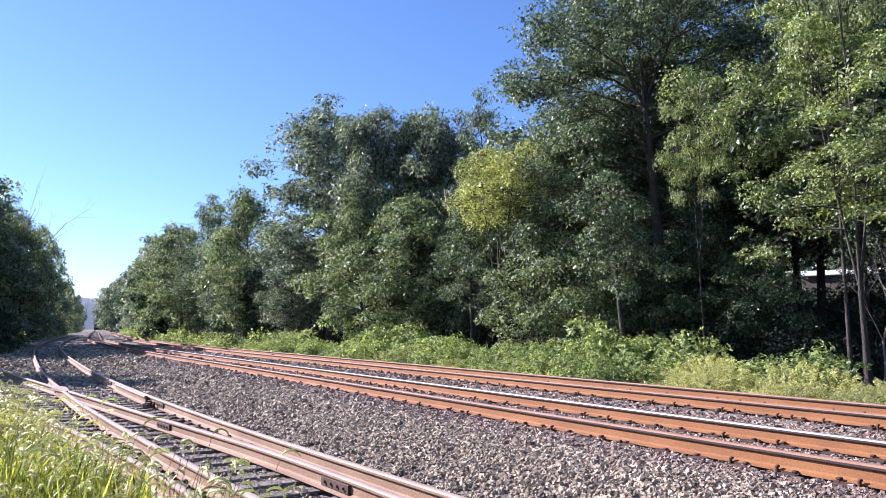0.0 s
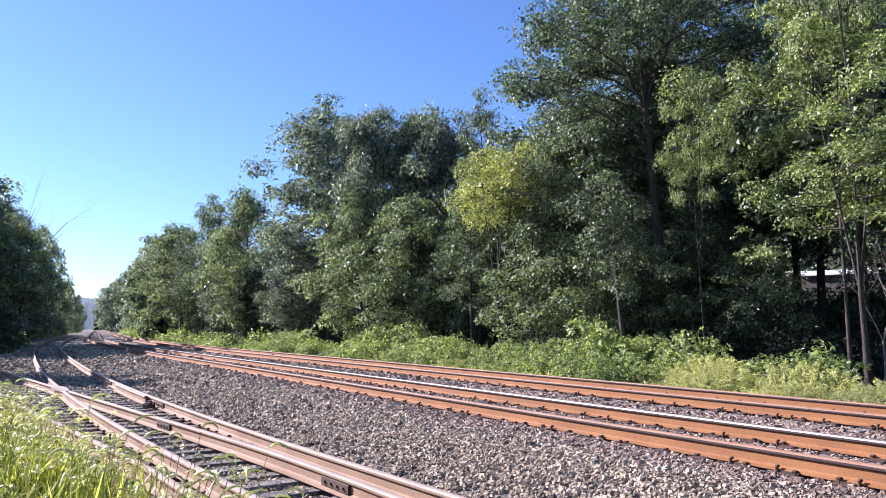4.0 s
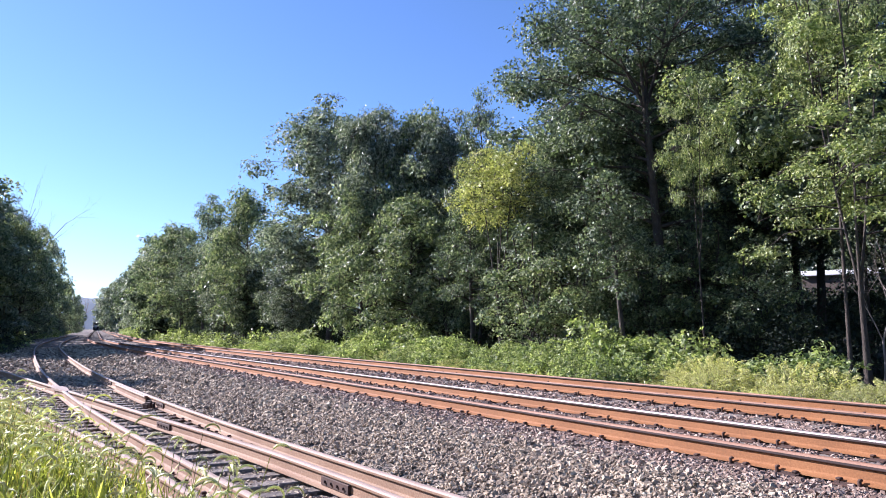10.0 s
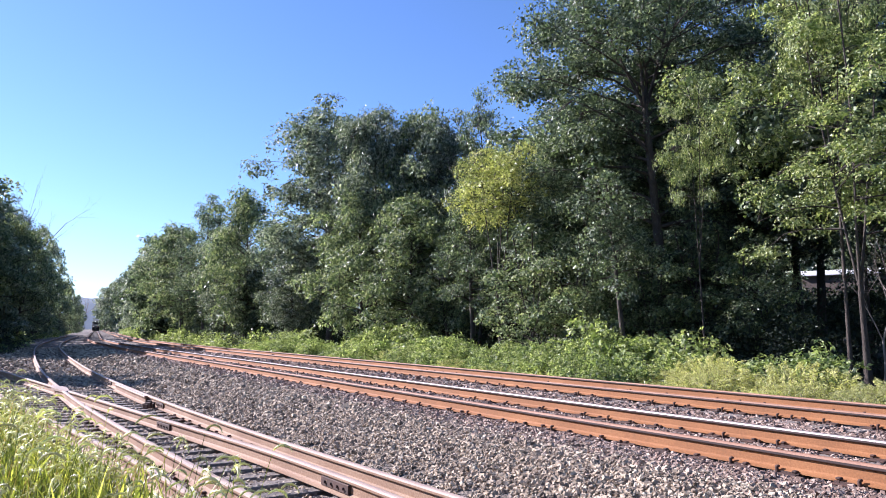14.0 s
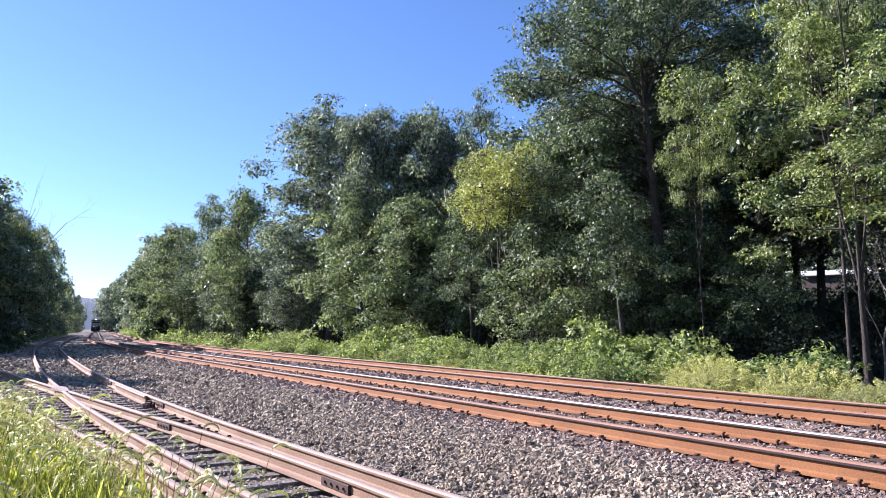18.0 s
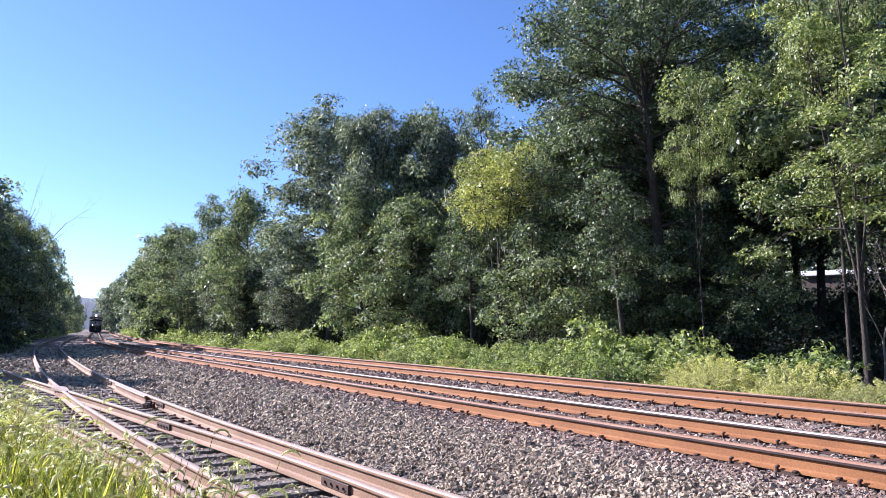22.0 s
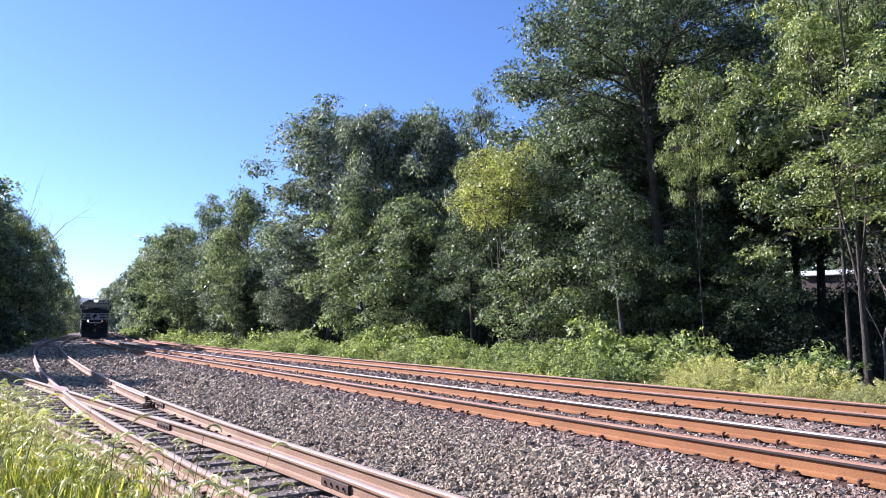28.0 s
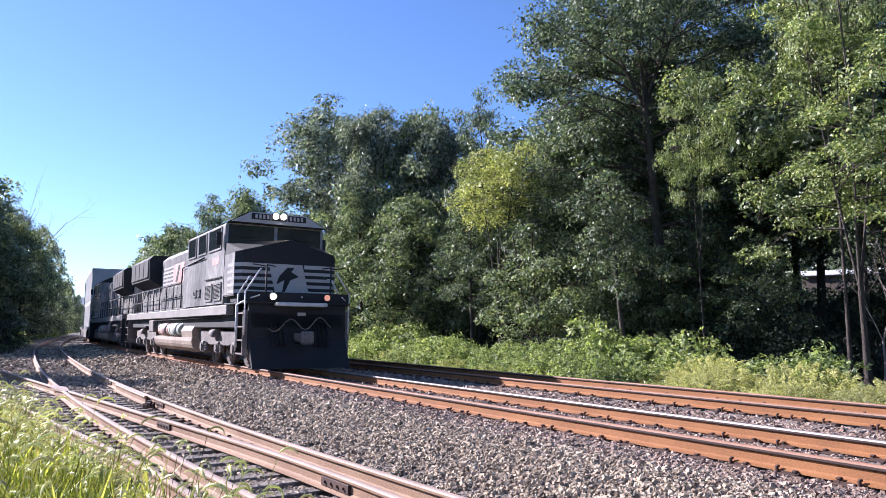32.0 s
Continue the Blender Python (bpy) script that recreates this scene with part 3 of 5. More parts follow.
# ---- trees ----
def leaf_quads(p, nor, axis, l, narrow, droop):
    """Four-cornered leaves, folded a little and hanging at the tip."""
    nor = nor / (np.linalg.norm(nor, axis=1)[:, None] + 1e-9)
    a = axis - (axis * nor).sum(1)[:, None] * nor
    a /= np.linalg.norm(a, axis=1)[:, None] + 1e-9
    b = np.cross(nor, a)
    l = l[:, None]
    a, b = a * l / 2, b * l / 2 * narrow
    V = np.stack([p - a, p - a * 0.1 + b + nor * l * 0.06, p + a * 1.1 - [0, 0, 1] * l * droop * 0.4, p - a * 0.1 - b + nor * l * 0.06], 1).reshape(-1, 3)
    return V, np.arange(len(p) * 4).reshape(-1, 4)


def lobed_foliage(centres, radii, cover, per, spray, size, g, flat=0.75, narrow=0.7, droop=0.4, under=-0.45, core=1.0):
    """Leaves in flat sprays over the upper and outer sides of rounded lobes, with a few coarse leaves inside each lobe."""
    n = np.maximum(3, (12.6 * radii ** 2 * cover).astype(int))
    c, r = np.repeat(centres, n, axis=0), np.repeat(radii, n)
    d = g.normal(0, 1, (len(c), 3))
    d /= np.linalg.norm(d, axis=1)[:, None]
    d[:, 2] = np.where(d[:, 2] < under, -d[:, 2], d[:, 2])
    p = c + d * (r * g.uniform(0.68, 1.12, len(c)))[:, None] * [1, 1, flat]
    way = d * 0.60 + [0, 0, 0.60] + g.normal(0, 0.42, d.shape)
    way /= np.linalg.norm(way, axis=1)[:, None]
    rs = np.repeat(spray * g.uniform(0.6, 1.35, len(c)), per)
    p, way = np.repeat(p, per, axis=0), np.repeat(way, per, axis=0)
    t1 = np.cross(way, [0.31, 0.17, 0.93])
    t1 /= np.linalg.norm(t1, axis=1)[:, None] + 1e-9
    t2 = np.cross(way, t1)
    m = len(p)
    az, q = g.uniform(0, 6.283, m), np.sqrt(g.random(m))
    out = t1 * np.cos(az)[:, None] + t2 * np.sin(az)[:, None]
    p = p + out * (q * rs)[:, None] - np.array([0, 0, 1.0]) * (0.22 * q * q * rs)[:, None] + g.normal(0, 0.035, (m, 3)) * (size / 0.15)
    V, F = leaf_quads(p, way + g.normal(0, 0.40, (m, 3)), out + g.normal(0, 0.45, (m, 3)), size * g.uniform(0.6, 1.3, m), narrow, droop)
    k = np.maximum(2, (core * 44 * radii ** 2 * (0.16 / size) ** 0.5).astype(int))
    c, r = np.repeat(centres, k, axis=0), np.repeat(radii, k)
    d = np.clip(g.normal(0, 0.26, (len(c), 3)), -0.5, 0.5) * [1, 1, flat]
    w, f = leaf_quads(c + d * r[:, None], g.normal(0, 1, d.shape), g.normal(0, 1, d.shape), np.clip(r * 0.36, 0, size * 1.7) * g.uniform(0.7, 1.2, len(r)), 0.8, 0.2)
    return np.concatenate([V, w]), np.concatenate([F, f + len(V)])


def tree_meshes(seed, height, radius, base, limbs, size, leaf, lobe=1.1, cover=1.7, per=12, shape=0.5, trunk_r=0.2, rise=0.1, lean=(0, 0), flat=0.75, split=0.0, leaders=5, open_to=None, spray=0.36, loose=0.0, wood=None, core=1.0):
    """The wood and the crown of one tree. base: height of the lowest limbs; shape: where the crown is widest, 0 low to 1 high;
    split: share of the height at which the trunk parts into leaders; open_to: heading with no limbs in the lower crown."""
    g = np.random.default_rng(seed)
    hs = np.linspace(0, 1, 9)
    bend = np.cumsum(g.normal(0, 0.10, (9, 2)), axis=0) * (height / 12)
    trunk = np.stack([bend[:, 0] * hs + lean[0] * hs, bend[:, 1] * hs + lean[1] * hs, hs * height * 0.93], 1)
    rad = trunk_r * (1 - 0.86 * hs) * (1 + 0.5 * np.exp(-hs * 22))
    pieces = [tube_arrays(trunk, rad, 9)]
    ways = [trunk]
    if split:
        k0 = int(split * 8)
        pieces = [tube_arrays(trunk[:k0 + 1], rad[:k0 + 1], 9)]
        ways = []
        for i in range(leaders):
            az, out = i * 6.283 / leaders + g.normal(0, 0.3), radius * g.uniform(0.22, 0.5)
            v = np.linspace(0, 1, 9 - k0)
            w = trunk[k0:] * 1.0
            w[:, :2] = trunk[k0, :2] + np.stack([np.cos(az) * out * v ** 0.9, np.sin(az) * out * v ** 0.9], 1) + np.cumsum(g.normal(0, 0.10, (9 - k0, 2)), 0) * v[:, None]
            pieces.append(tube_arrays(w, np.maximum(rad[k0] * 0.62 * (1 - 0.85 * v), 0.03), 6))
            ways.append(np.concatenate([trunk[:k0], w]))
    centres, radii = [], []
    for i in range(limbs):
        f = (i + g.uniform(0, 0.8)) / limbs
        h = base + (height * 0.93 - base) * f
        prof = max(0.25, 1 - abs(f - shape) ** 1.7 * (2.1 if f > shape else 1.2))
        L = max(0.4, radius * prof * g.uniform(0.74, 1.06) - lobe * 0.6)
        az = i * 2.399 + g.normal(0, 0.35)
        if open_to is not None and f < 0.50 and math.cos(az - open_to) > 0.45:
            continue
        way = ways[i % len(ways)]
        p0 = np.array([np.interp(h / (height * 0.93), hs, way[:, k]) for k in (0, 1)] + [h])
        up = (0.55 - 0.4 * (1 - f) + rise) * L * g.uniform(0.6, 1.2)
        t = np.linspace(0, 1, 5)
        wob = np.cumsum(g.normal(0, 0.05 * L, (5, 3)), axis=0) * t[:, None]
        pts = p0 + np.stack([np.cos(az) * L * t, np.sin(az) * L * t, up * t ** 0.8 - 0.22 * L * t ** 2.5], 1) + wob
        r0 = np.interp(h / (height * 0.93), hs, rad) * 0.5
        pieces.append(tube_arrays(pts, np.maximum(r0 * (1 - 0.85 * t), 0.014), 4))
        rl = lobe * g.uniform(0.65, 1.25) * (0.75 + 0.35 * prof)
        spots = [(1.0, rl)]
        if L > 1.5 * lobe:
            spots.append((0.58, rl * 0.8))
        if L > 3.2 * lobe:
            spots.append((0.3, rl * 0.6))
        if g.random() < loose:
            spots.append((1.25, rl * 0.45))
        for u, r in spots:
            q = np.array([np.interp(min(u, 1), t, pts[:, m]) for m in range(3)]) + (pts[-1] - pts[-2]) * max(0, u - 1) * 3
            e = q + g.normal(0, 0.35, 3) * r
            centres.append(e)
            radii.append(r)
            for _ in range(3 if size < 0.2 else 0):
                d = g.normal(0, 1, 3) + [0, 0, 0.5]
                pieces.append(tube_arrays(np.stack([q, e + d / np.linalg.norm(d) * r * 0.8]), [0.022, 0.006], 3))
    centres.append(np.array([trunk[-1, 0], trunk[-1, 1], height - lobe * 0.55]))
    radii.append(lobe * 0.75)
    crown_v, crown_f = lobed_foliage(np.array(centres), np.array(radii), cover, per, spray, size, g, flat, core=core)
    wv, wf = joined(pieces)
    return mesh_of("trunk", wv, wf, [wood or M_BARK], True), mesh_of("crown", crown_v, crown_f, [leaf])


def tree(meshes, m, label, name="tree", group="woodland trees"):
    t = empty(name, m, label, "tree", group)
    part("trunk", meshes[0], None, t)
    part("crown", meshes[1], None, t)
    return t


def spot(px, y):
    """A place y metres north whose sight line from the stand has the slope of picture column px."""
    return (px - 784) / 1294 * y


def plant(meshes, px, y, top, label, turn=0.0, group="woodland trees", wide=1.0):
    """A tree whose foot and top lie on those sight lines (column and row of the sight grid), y metres north."""
    x = spot(px, y)
    z = float(ground_z(x, y)) - 0.08
    k = (1.10 + (586.6 + 0.0078 * (px - 784) - top) / 1294 * y - z) / meshes[2]
    t = tree(meshes, pose(x, y, z, 0, 0, turn), label, "tree", group)
    t.scale = (k * wide, k * wide, k)
    return t


def kind_of_tree(*a, **k):
    wood, crown = tree_meshes(*a, **k)
    co = np.empty(len(crown.vertices) * 3, dtype=np.float32)
    crown.vertices.foreach_get("co", co)
    return wood, crown, float(np.percentile(co[2::3], 99.7))


# the woods' edge: kinds of trees
FORK = kind_of_tree(1, 21, 6.6, 6.5, 92, 0.118, L_OAK, 1.05, 2.0, 16, 0.55, 0.30, 0.25, (-1.7, 0.0), 0.7, 0.63, 6, -1.57, 0.42, 0.5)
OAK_B = kind_of_tree(2, 19, 5.0, 3.6, 58, 0.135, L_OAK, 1.05, 2.0, 14, 0.45, 0.22, 0.1, (0, 0), 0.75)
MAPLE_L = kind_of_tree(3, 17, 5.6, 6.0, 44, 0.115, L_LIME, 0.95, 2.4, 17, 0.35, 0.12, -0.05, (-0.9, 0.3), 0.42, 0.35, 3, None, 0.42, 0.5)
GREY_A = kind_of_tree(4, 17, 4.8, 3.0, 74, 0.165, L_GREY, 1.15, 1.9, 11, 0.55, 0.22, 0.2, (0, 0), 0.85)
MAPLE_H = kind_of_tree(16, 17, 4.8, 9.6, 34, 0.115, L_LIME, 0.9, 2.3, 16, 0.45, 0.13, 0.05, (0.5, 0.2), 0.5, 0.45, 3, None, 0.42, 0.6)
SLIM_A = kind_of_tree(5, 11, 2.3, 4.4, 28, 0.12, L_OAK, 0.7, 2.3, 14, 0.5, 0.17, 0.1, (-0.9, 0.2), 0.7)
SLIM_B = kind_of_tree(6, 12.5, 3.0, 4.0, 38, 0.125, L_OAK, 0.8, 2.1, 14, 0.4, 0.22, 0.1, (-0.3, 0.2), 0.75)
YELLOW = kind_of_tree(7, 12.5, 3.3, 8.5, 40, 0.105, L_YELLOW, 0.75, 2.6, 15, 0.45, 0.12, 0.1, (-0.6, 0.0), 0.8, 0.4, 4)
ROUND = kind_of_tree(8, 10.5, 3.8, 2.2, 54, 0.145, L_LIME2, 0.9, 2.2, 12, 0.4, 0.16, 0.1, (0, 0), 0.8)
UNDER = kind_of_tree(15, 7.5, 2.8, 0.8, 38, 0.12, L_LIME2, 0.72, 2.0, 13, 0.4, 0.09, 0.1, (0.2, 0), 0.65, 0.3, 3)
FAR_A = kind_of_tree(9, 15, 4.8, 1.2, 48, 0.33, L_HAZE_PALE, 1.15, 1.2, 7, 0.45, 0.22, 0.1, (0, 0), 0.85, spray=0.5)
FAR_B = kind_of_tree(10, 15, 4.4, 1.2, 48, 0.33, L_OAK, 1.15, 1.2, 7, 0.5, 0.22, 0.1, (0, 0), 0.85, spray=0.5)
FAR_C = kind_of_tree(11, 13, 4.4, 0.8, 46, 0.33, L_GREY, 1.15, 1.2, 7, 0.45, 0.2, 0.1, (0, 0), 0.85, spray=0.5)
HIGH = kind_of_tree(12, 16, 5.0, 7.0, 40, 0.22, L_OAK, 1.2, 1.0, 9, 0.4, 0.24, 0.1, (0, 0), 0.7)
BACK = kind_of_tree(13, 15, 4.6, 2.0, 44, 0.28, L_OAK, 1.25, 1.0, 7, 0.45, 0.22, 0.1, (0, 0), 0.75)

D_OAK = "tall dark green oak with a spreading leafy crown"
D_LIME = "light green leafy tree at the woods' edge"
D_GREY = "grey-green dense broadleaf tree at the woods' edge"
D_SLIM = "slim young tree with a bare lower trunk"
D_UNDER = "low leafy understorey tree in the shade of the oaks"
plant(FORK, 1186, 30, -185, "tall forked oak with dark trunk and open crown", 0, wide=0.97)
plant(OAK_B, 1040, 34, -10, D_OAK, 150, wide=1.1)
plant(OAK_B, 1330, 33, -150, D_OAK, 40)
plant(MAPLE_L, 1530, 21, -90, "light green maple with low sunlit boughs", 0)
plant(OAK_B, 1690, 25, -200, D_OAK, 200)
plant(MAPLE_H, 1246, 26, 112, "light green maple among the oaks", 140, wide=0.46)
plant(SLIM_A, 1109, 26.5, 300, D_SLIM, 0)
plant(SLIM_B, 1240, 31, 200, "straight brown-barked tree at the woods' edge", 0)
plant(OAK_B, 985, 33, 190, D_LIME, 300, wide=0.75)
plant(YELLOW, 888, 33, 262, "small tree with yellowing leaves", 10, wide=0.95)
plant(SLIM_B, 868, 41, 148, D_LIME, 75, wide=0.55)
plant(SLIM_B, 838, 37, 350, D_SLIM, 130)
plant(SLIM_A, 846, 37.5, 400, D_SLIM, 200)
plant(GREY_A, 805, 48, 203, D_GREY, 60, wide=0.85)
plant(ROUND, 735, 50, 190, D_LIME, 190, wide=0.68)
plant(OAK_B, 905, 44, 235, D_OAK, 260)
plant(ROUND, 735, 42, 345, "dense dark green tree hanging over the weeds", 0)
plant(ROUND, 640, 46, 345, D_LIME, 90, wide=0.9)
plant(GREY_A, 585, 54, 176, "big grey-green tree with a rounded crown", 0, wide=1.0)
plant(GREY_A, 665, 50, 193, D_GREY, 130, wide=0.75)
plant(GREY_A, 520, 57, 420, D_GREY, 20)
plant(ROUND, 436, 66, 338, D_LIME, 120, wide=0.8)
plant(GREY_A, 400, 74, 400, D_OAK, 220, wide=0.8)
plant(OAK_B, 362, 84, 346, D_OAK, 0, wide=0.85)
plant(ROUND, 325, 92, 398, D_LIME, 60)
plant(FAR_B, 290, 108, 408, D_OAK, 90)
plant(OAK_B, 1175, 37, -120, D_OAK, 95, wide=1.15)
plant(MAPLE_H, 1500, 22, -260, "light green maple beside the forked oak", 70, wide=0.48)
plant(UNDER, 1010, 30, 410, D_UNDER, 30)
plant(UNDER, 945, 31, 400, D_UNDER, 140)
plant(UNDER, 1070, 30, 440, D_UNDER, 250)
plant(UNDER, 1150, 29, 430, D_UNDER, 75)
plant(UNDER, 1245, 29, 400, D_UNDER, 200)
plant(UNDER, 790, 40, 440, D_UNDER, 10)
plant(UNDER, 1330, 28, 420, D_UNDER, 310)
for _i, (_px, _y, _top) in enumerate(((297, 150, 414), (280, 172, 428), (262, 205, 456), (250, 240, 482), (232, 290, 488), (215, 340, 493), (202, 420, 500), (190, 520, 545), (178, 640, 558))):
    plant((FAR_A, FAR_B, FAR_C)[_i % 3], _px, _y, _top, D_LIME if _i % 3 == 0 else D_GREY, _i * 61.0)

_r = random.Random(4)
_far = (FAR_A, FAR_B, FAR_C)
_lab = (D_LIME, D_OAK, D_GREY)
# the edge further along the line, and rows behind it
for _row, (_d, _s0, _s1, _step, _h) in enumerate(((14.0, 118, 330, 7.0, 11.0), (12.5, 70, 250, 7.0, 7.5), (24.0, 24, 60, 6.5, 15.0), (30.0, 4, 40, 6.5, 16.0), (20.0, 2, 24, 6.0, 8.0), (76.0, 34, 90, 4.0, 18.0), (15.0, -70, -2, 7.0, 13.0), (21.0, 56, 112, 6.0, 9.0), (-11.5, 64, 190, 6.0, 9.0))):
    _s = _s0
    while _s < _s1:
        _x, _y, _q, _t = NEAR.at(_s, _d + _r.uniform(-1.5, 1.5))
        _k = _r.randrange(3)
        _see = _y > 5 and _d < 50 and 1300 < 784 + 1294 * _x / max(_y, 1.0) < 1560
        _o = tree(HIGH if _see else BACK if _y > 5 and 17 < _d < 50 else _far[_k], pose(_x, _y, float(ground_z(_x, _y)) - 0.1, 0, 0, _r.uniform(0, 360)), _lab[_k])
        _sc = max(_h, 14.0) / HIGH[2] if _see else _h / BACK[2] if _y > 5 and 17 < _d < 50 else _h / _far[_k][2] * _r.uniform(0.85, 1.15)
        _o.scale = (_sc, _sc, _sc)
        _s += _step * _r.uniform(0.75, 1.25)
# the trees on the west side, against the light
D_WEST = "dark backlit broadleaf tree beside the siding"
for _i, (_px, _y, _top) in enumerate(((-40, 52, 340), (12, 64, 352), (36, 58, 395), (62, 86, 405), (84, 112, 432), (30, 100, 400), (104, 150, 486), (128, 190, 512), (145, 250, 540), (110, 130, 500), (136, 215, 528), (-90, 46, 330))):
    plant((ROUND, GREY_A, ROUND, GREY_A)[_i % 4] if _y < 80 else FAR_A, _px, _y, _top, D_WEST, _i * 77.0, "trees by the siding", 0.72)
for _i, (_x, _y, _h) in enumerate(((-35, 54, 14), (-40, 60.0, 13), (-28.0, 24.0, 9.0), (-29, 17.5, 10), (-22.3, 28.2, 8.4), (-38, 50, 14))):
    _m = _far[_i % 3]
    _o = tree(_m, pose(_x, _y, float(ground_z(_x, _y)) - 0.1, 0, 0, _i * 55.0), D_WEST, group="trees by the siding")
    _o.scale = (_h / _m[2],) * 3

# bare trees
def bare_mesh(seed, height, spread, limbs):
    g = np.random.default_rng(seed)
    pieces = []

    def grow(p, d, L, r, level):
        t = np.linspace(0, 1, 5)
        pts = p + d * L * t[:, None] + np.cumsum(g.normal(0, 0.035 * L, (5, 3)), 0) * t[:, None]
        pieces.append(tube_arrays(pts, r * (1 - 0.6 * t), 5 if level < 2 else 3))
        if level == 4:
            return
        for _ in range(limbs if level else limbs + 3):
            u = g.uniform(0.35, 1.0)
            q = np.array([np.interp(u, t, pts[:, k]) for k in range(3)])
            e = d + g.normal(0, spread, 3) + [0, 0, 0.15]
            grow(q, e / np.linalg.norm(e), L * g.uniform(0.42, 0.66), r * 0.5 * (1 - 0.4 * u), level + 1)

    grow(np.zeros(3), np.array([0, 0, 1.0]), height * 0.55, height * 0.013, 0)
    v, f = joined(pieces)
    return mesh_of("branches", v, f, [M_TWIG], True), float(v[:, 2].max())


BARE = bare_mesh(3, 10, 0.5, 3)
for _px, _y, _top, _w in ((2, 58, 268, 0.9), (845, 43, 128, 0.8), (146, 260, 505, 1.3), (450, 70, 338, 0.8), (1558, 22.5, 330, 0.7)):
    _x = spot(_px, _y)
    _z = float(ground_z(_x, _y)) - 0.1
    _k = (1.10 + (586.6 + 0.0078 * (_px - 784) - _top) / 1294 * _y - _z) / BARE[1]
    _o = tagged(new("bare_tree", BARE[0]), "leafless grey tree rising above the woods", "tree")
    _o.matrix_basis = Matrix.LocRotScale((_x, _y, _z), Euler((0, 0, _px)), (_k * _w, _k * _w, _k))

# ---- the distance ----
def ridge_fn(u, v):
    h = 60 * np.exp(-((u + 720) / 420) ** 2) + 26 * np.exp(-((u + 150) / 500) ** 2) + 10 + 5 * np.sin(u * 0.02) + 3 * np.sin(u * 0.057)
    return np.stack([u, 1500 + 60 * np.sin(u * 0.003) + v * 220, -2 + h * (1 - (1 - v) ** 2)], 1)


tagged(new("backdrop", grid_mesh("backdrop", np.arange(-2400, 2400, 20.0), np.linspace(0, 1, 8), ridge_fn, M_HILL)), "low wooded ridge on the horizon, coloured blue-grey for haze", "hill", kind="structure")

# a low pale building beyond the woods
hall = empty("building", pose(34, 60, 1.45, 0, 0, -45), "low brick building with a white flat roof behind woods", "building")
part("wall", box(bmesh.new(), -4.2, 14, 0, 10, 0, 4.57, 0.02), M_WALL, hall)
part("roof", box(bmesh.new(), -4.6, 14.4, -0.4, 10.4, 4.58, 5.0, 0.03), M_FASCIA, hall, "white flat roof with a deep fascia")
for _i in range(1, 5):
    _w = part("window", box(bmesh.new(), -7.5 + 4 * _i, -5.9 + 4 * _i, -0.04, 0.05, 1.2, 2.6, 0.01), M_GLASS, hall)
    part("window_frame", box(bmesh.new(), -7.6 + 4 * _i, -5.8 + 4 * _i, -0.02, 0.0, 1.1, 2.7), M_WHITE, _w)

# ---- weeds, shrubs and grass ----
def bush_mesh(seed, width, height, stems, size, leaf, lobe=0.30, cover=9.0, per=8, narrow=0.55, spray=0.13):
    """A shrub: thin stems that arch out of the ground and end in leafy lobes."""
    g = np.random.default_rng(seed)
    centres, pieces = [], []
    for i in range(stems):
        az, q = i * 2.399 + g.normal(0, 0.3), math.sqrt((i + 0.5) / stems)
        L = width / 2 * q * 0.85
        h = height * g.uniform(0.78, 1.05) * (1 - 0.55 * q ** 2.2) - lobe * 0.6
        t = np.linspace(0, 1, 4)
        p = np.stack([np.cos(az) * L * t ** 1.3, np.sin(az) * L * t ** 1.3, h * (1 - (1 - t) ** 1.6)], 1) + np.cumsum(g.normal(0, 0.02, (4, 3)), 0)
        pieces.append(tube_arrays(p, 0.010 - 0.007 * t, 3))
        centres.append(p[-1])
        if q > 0.55 and h > 0.5:
            centres.append(p[2] * [1.05, 1.05, 0.6])
    centres = np.array(centres)
    radii = lobe * g.uniform(0.7, 1.25, len(centres))
    wv, wf = joined(pieces)
    lv, lf = lobed_foliage(centres, radii, cover, per, spray, size, g, 0.85, narrow, 0.4, -0.3, 1.5)
    return mesh_of("stems", wv, wf, [M_TWIG], True), mesh_of("foliage", lv, lf, [leaf])


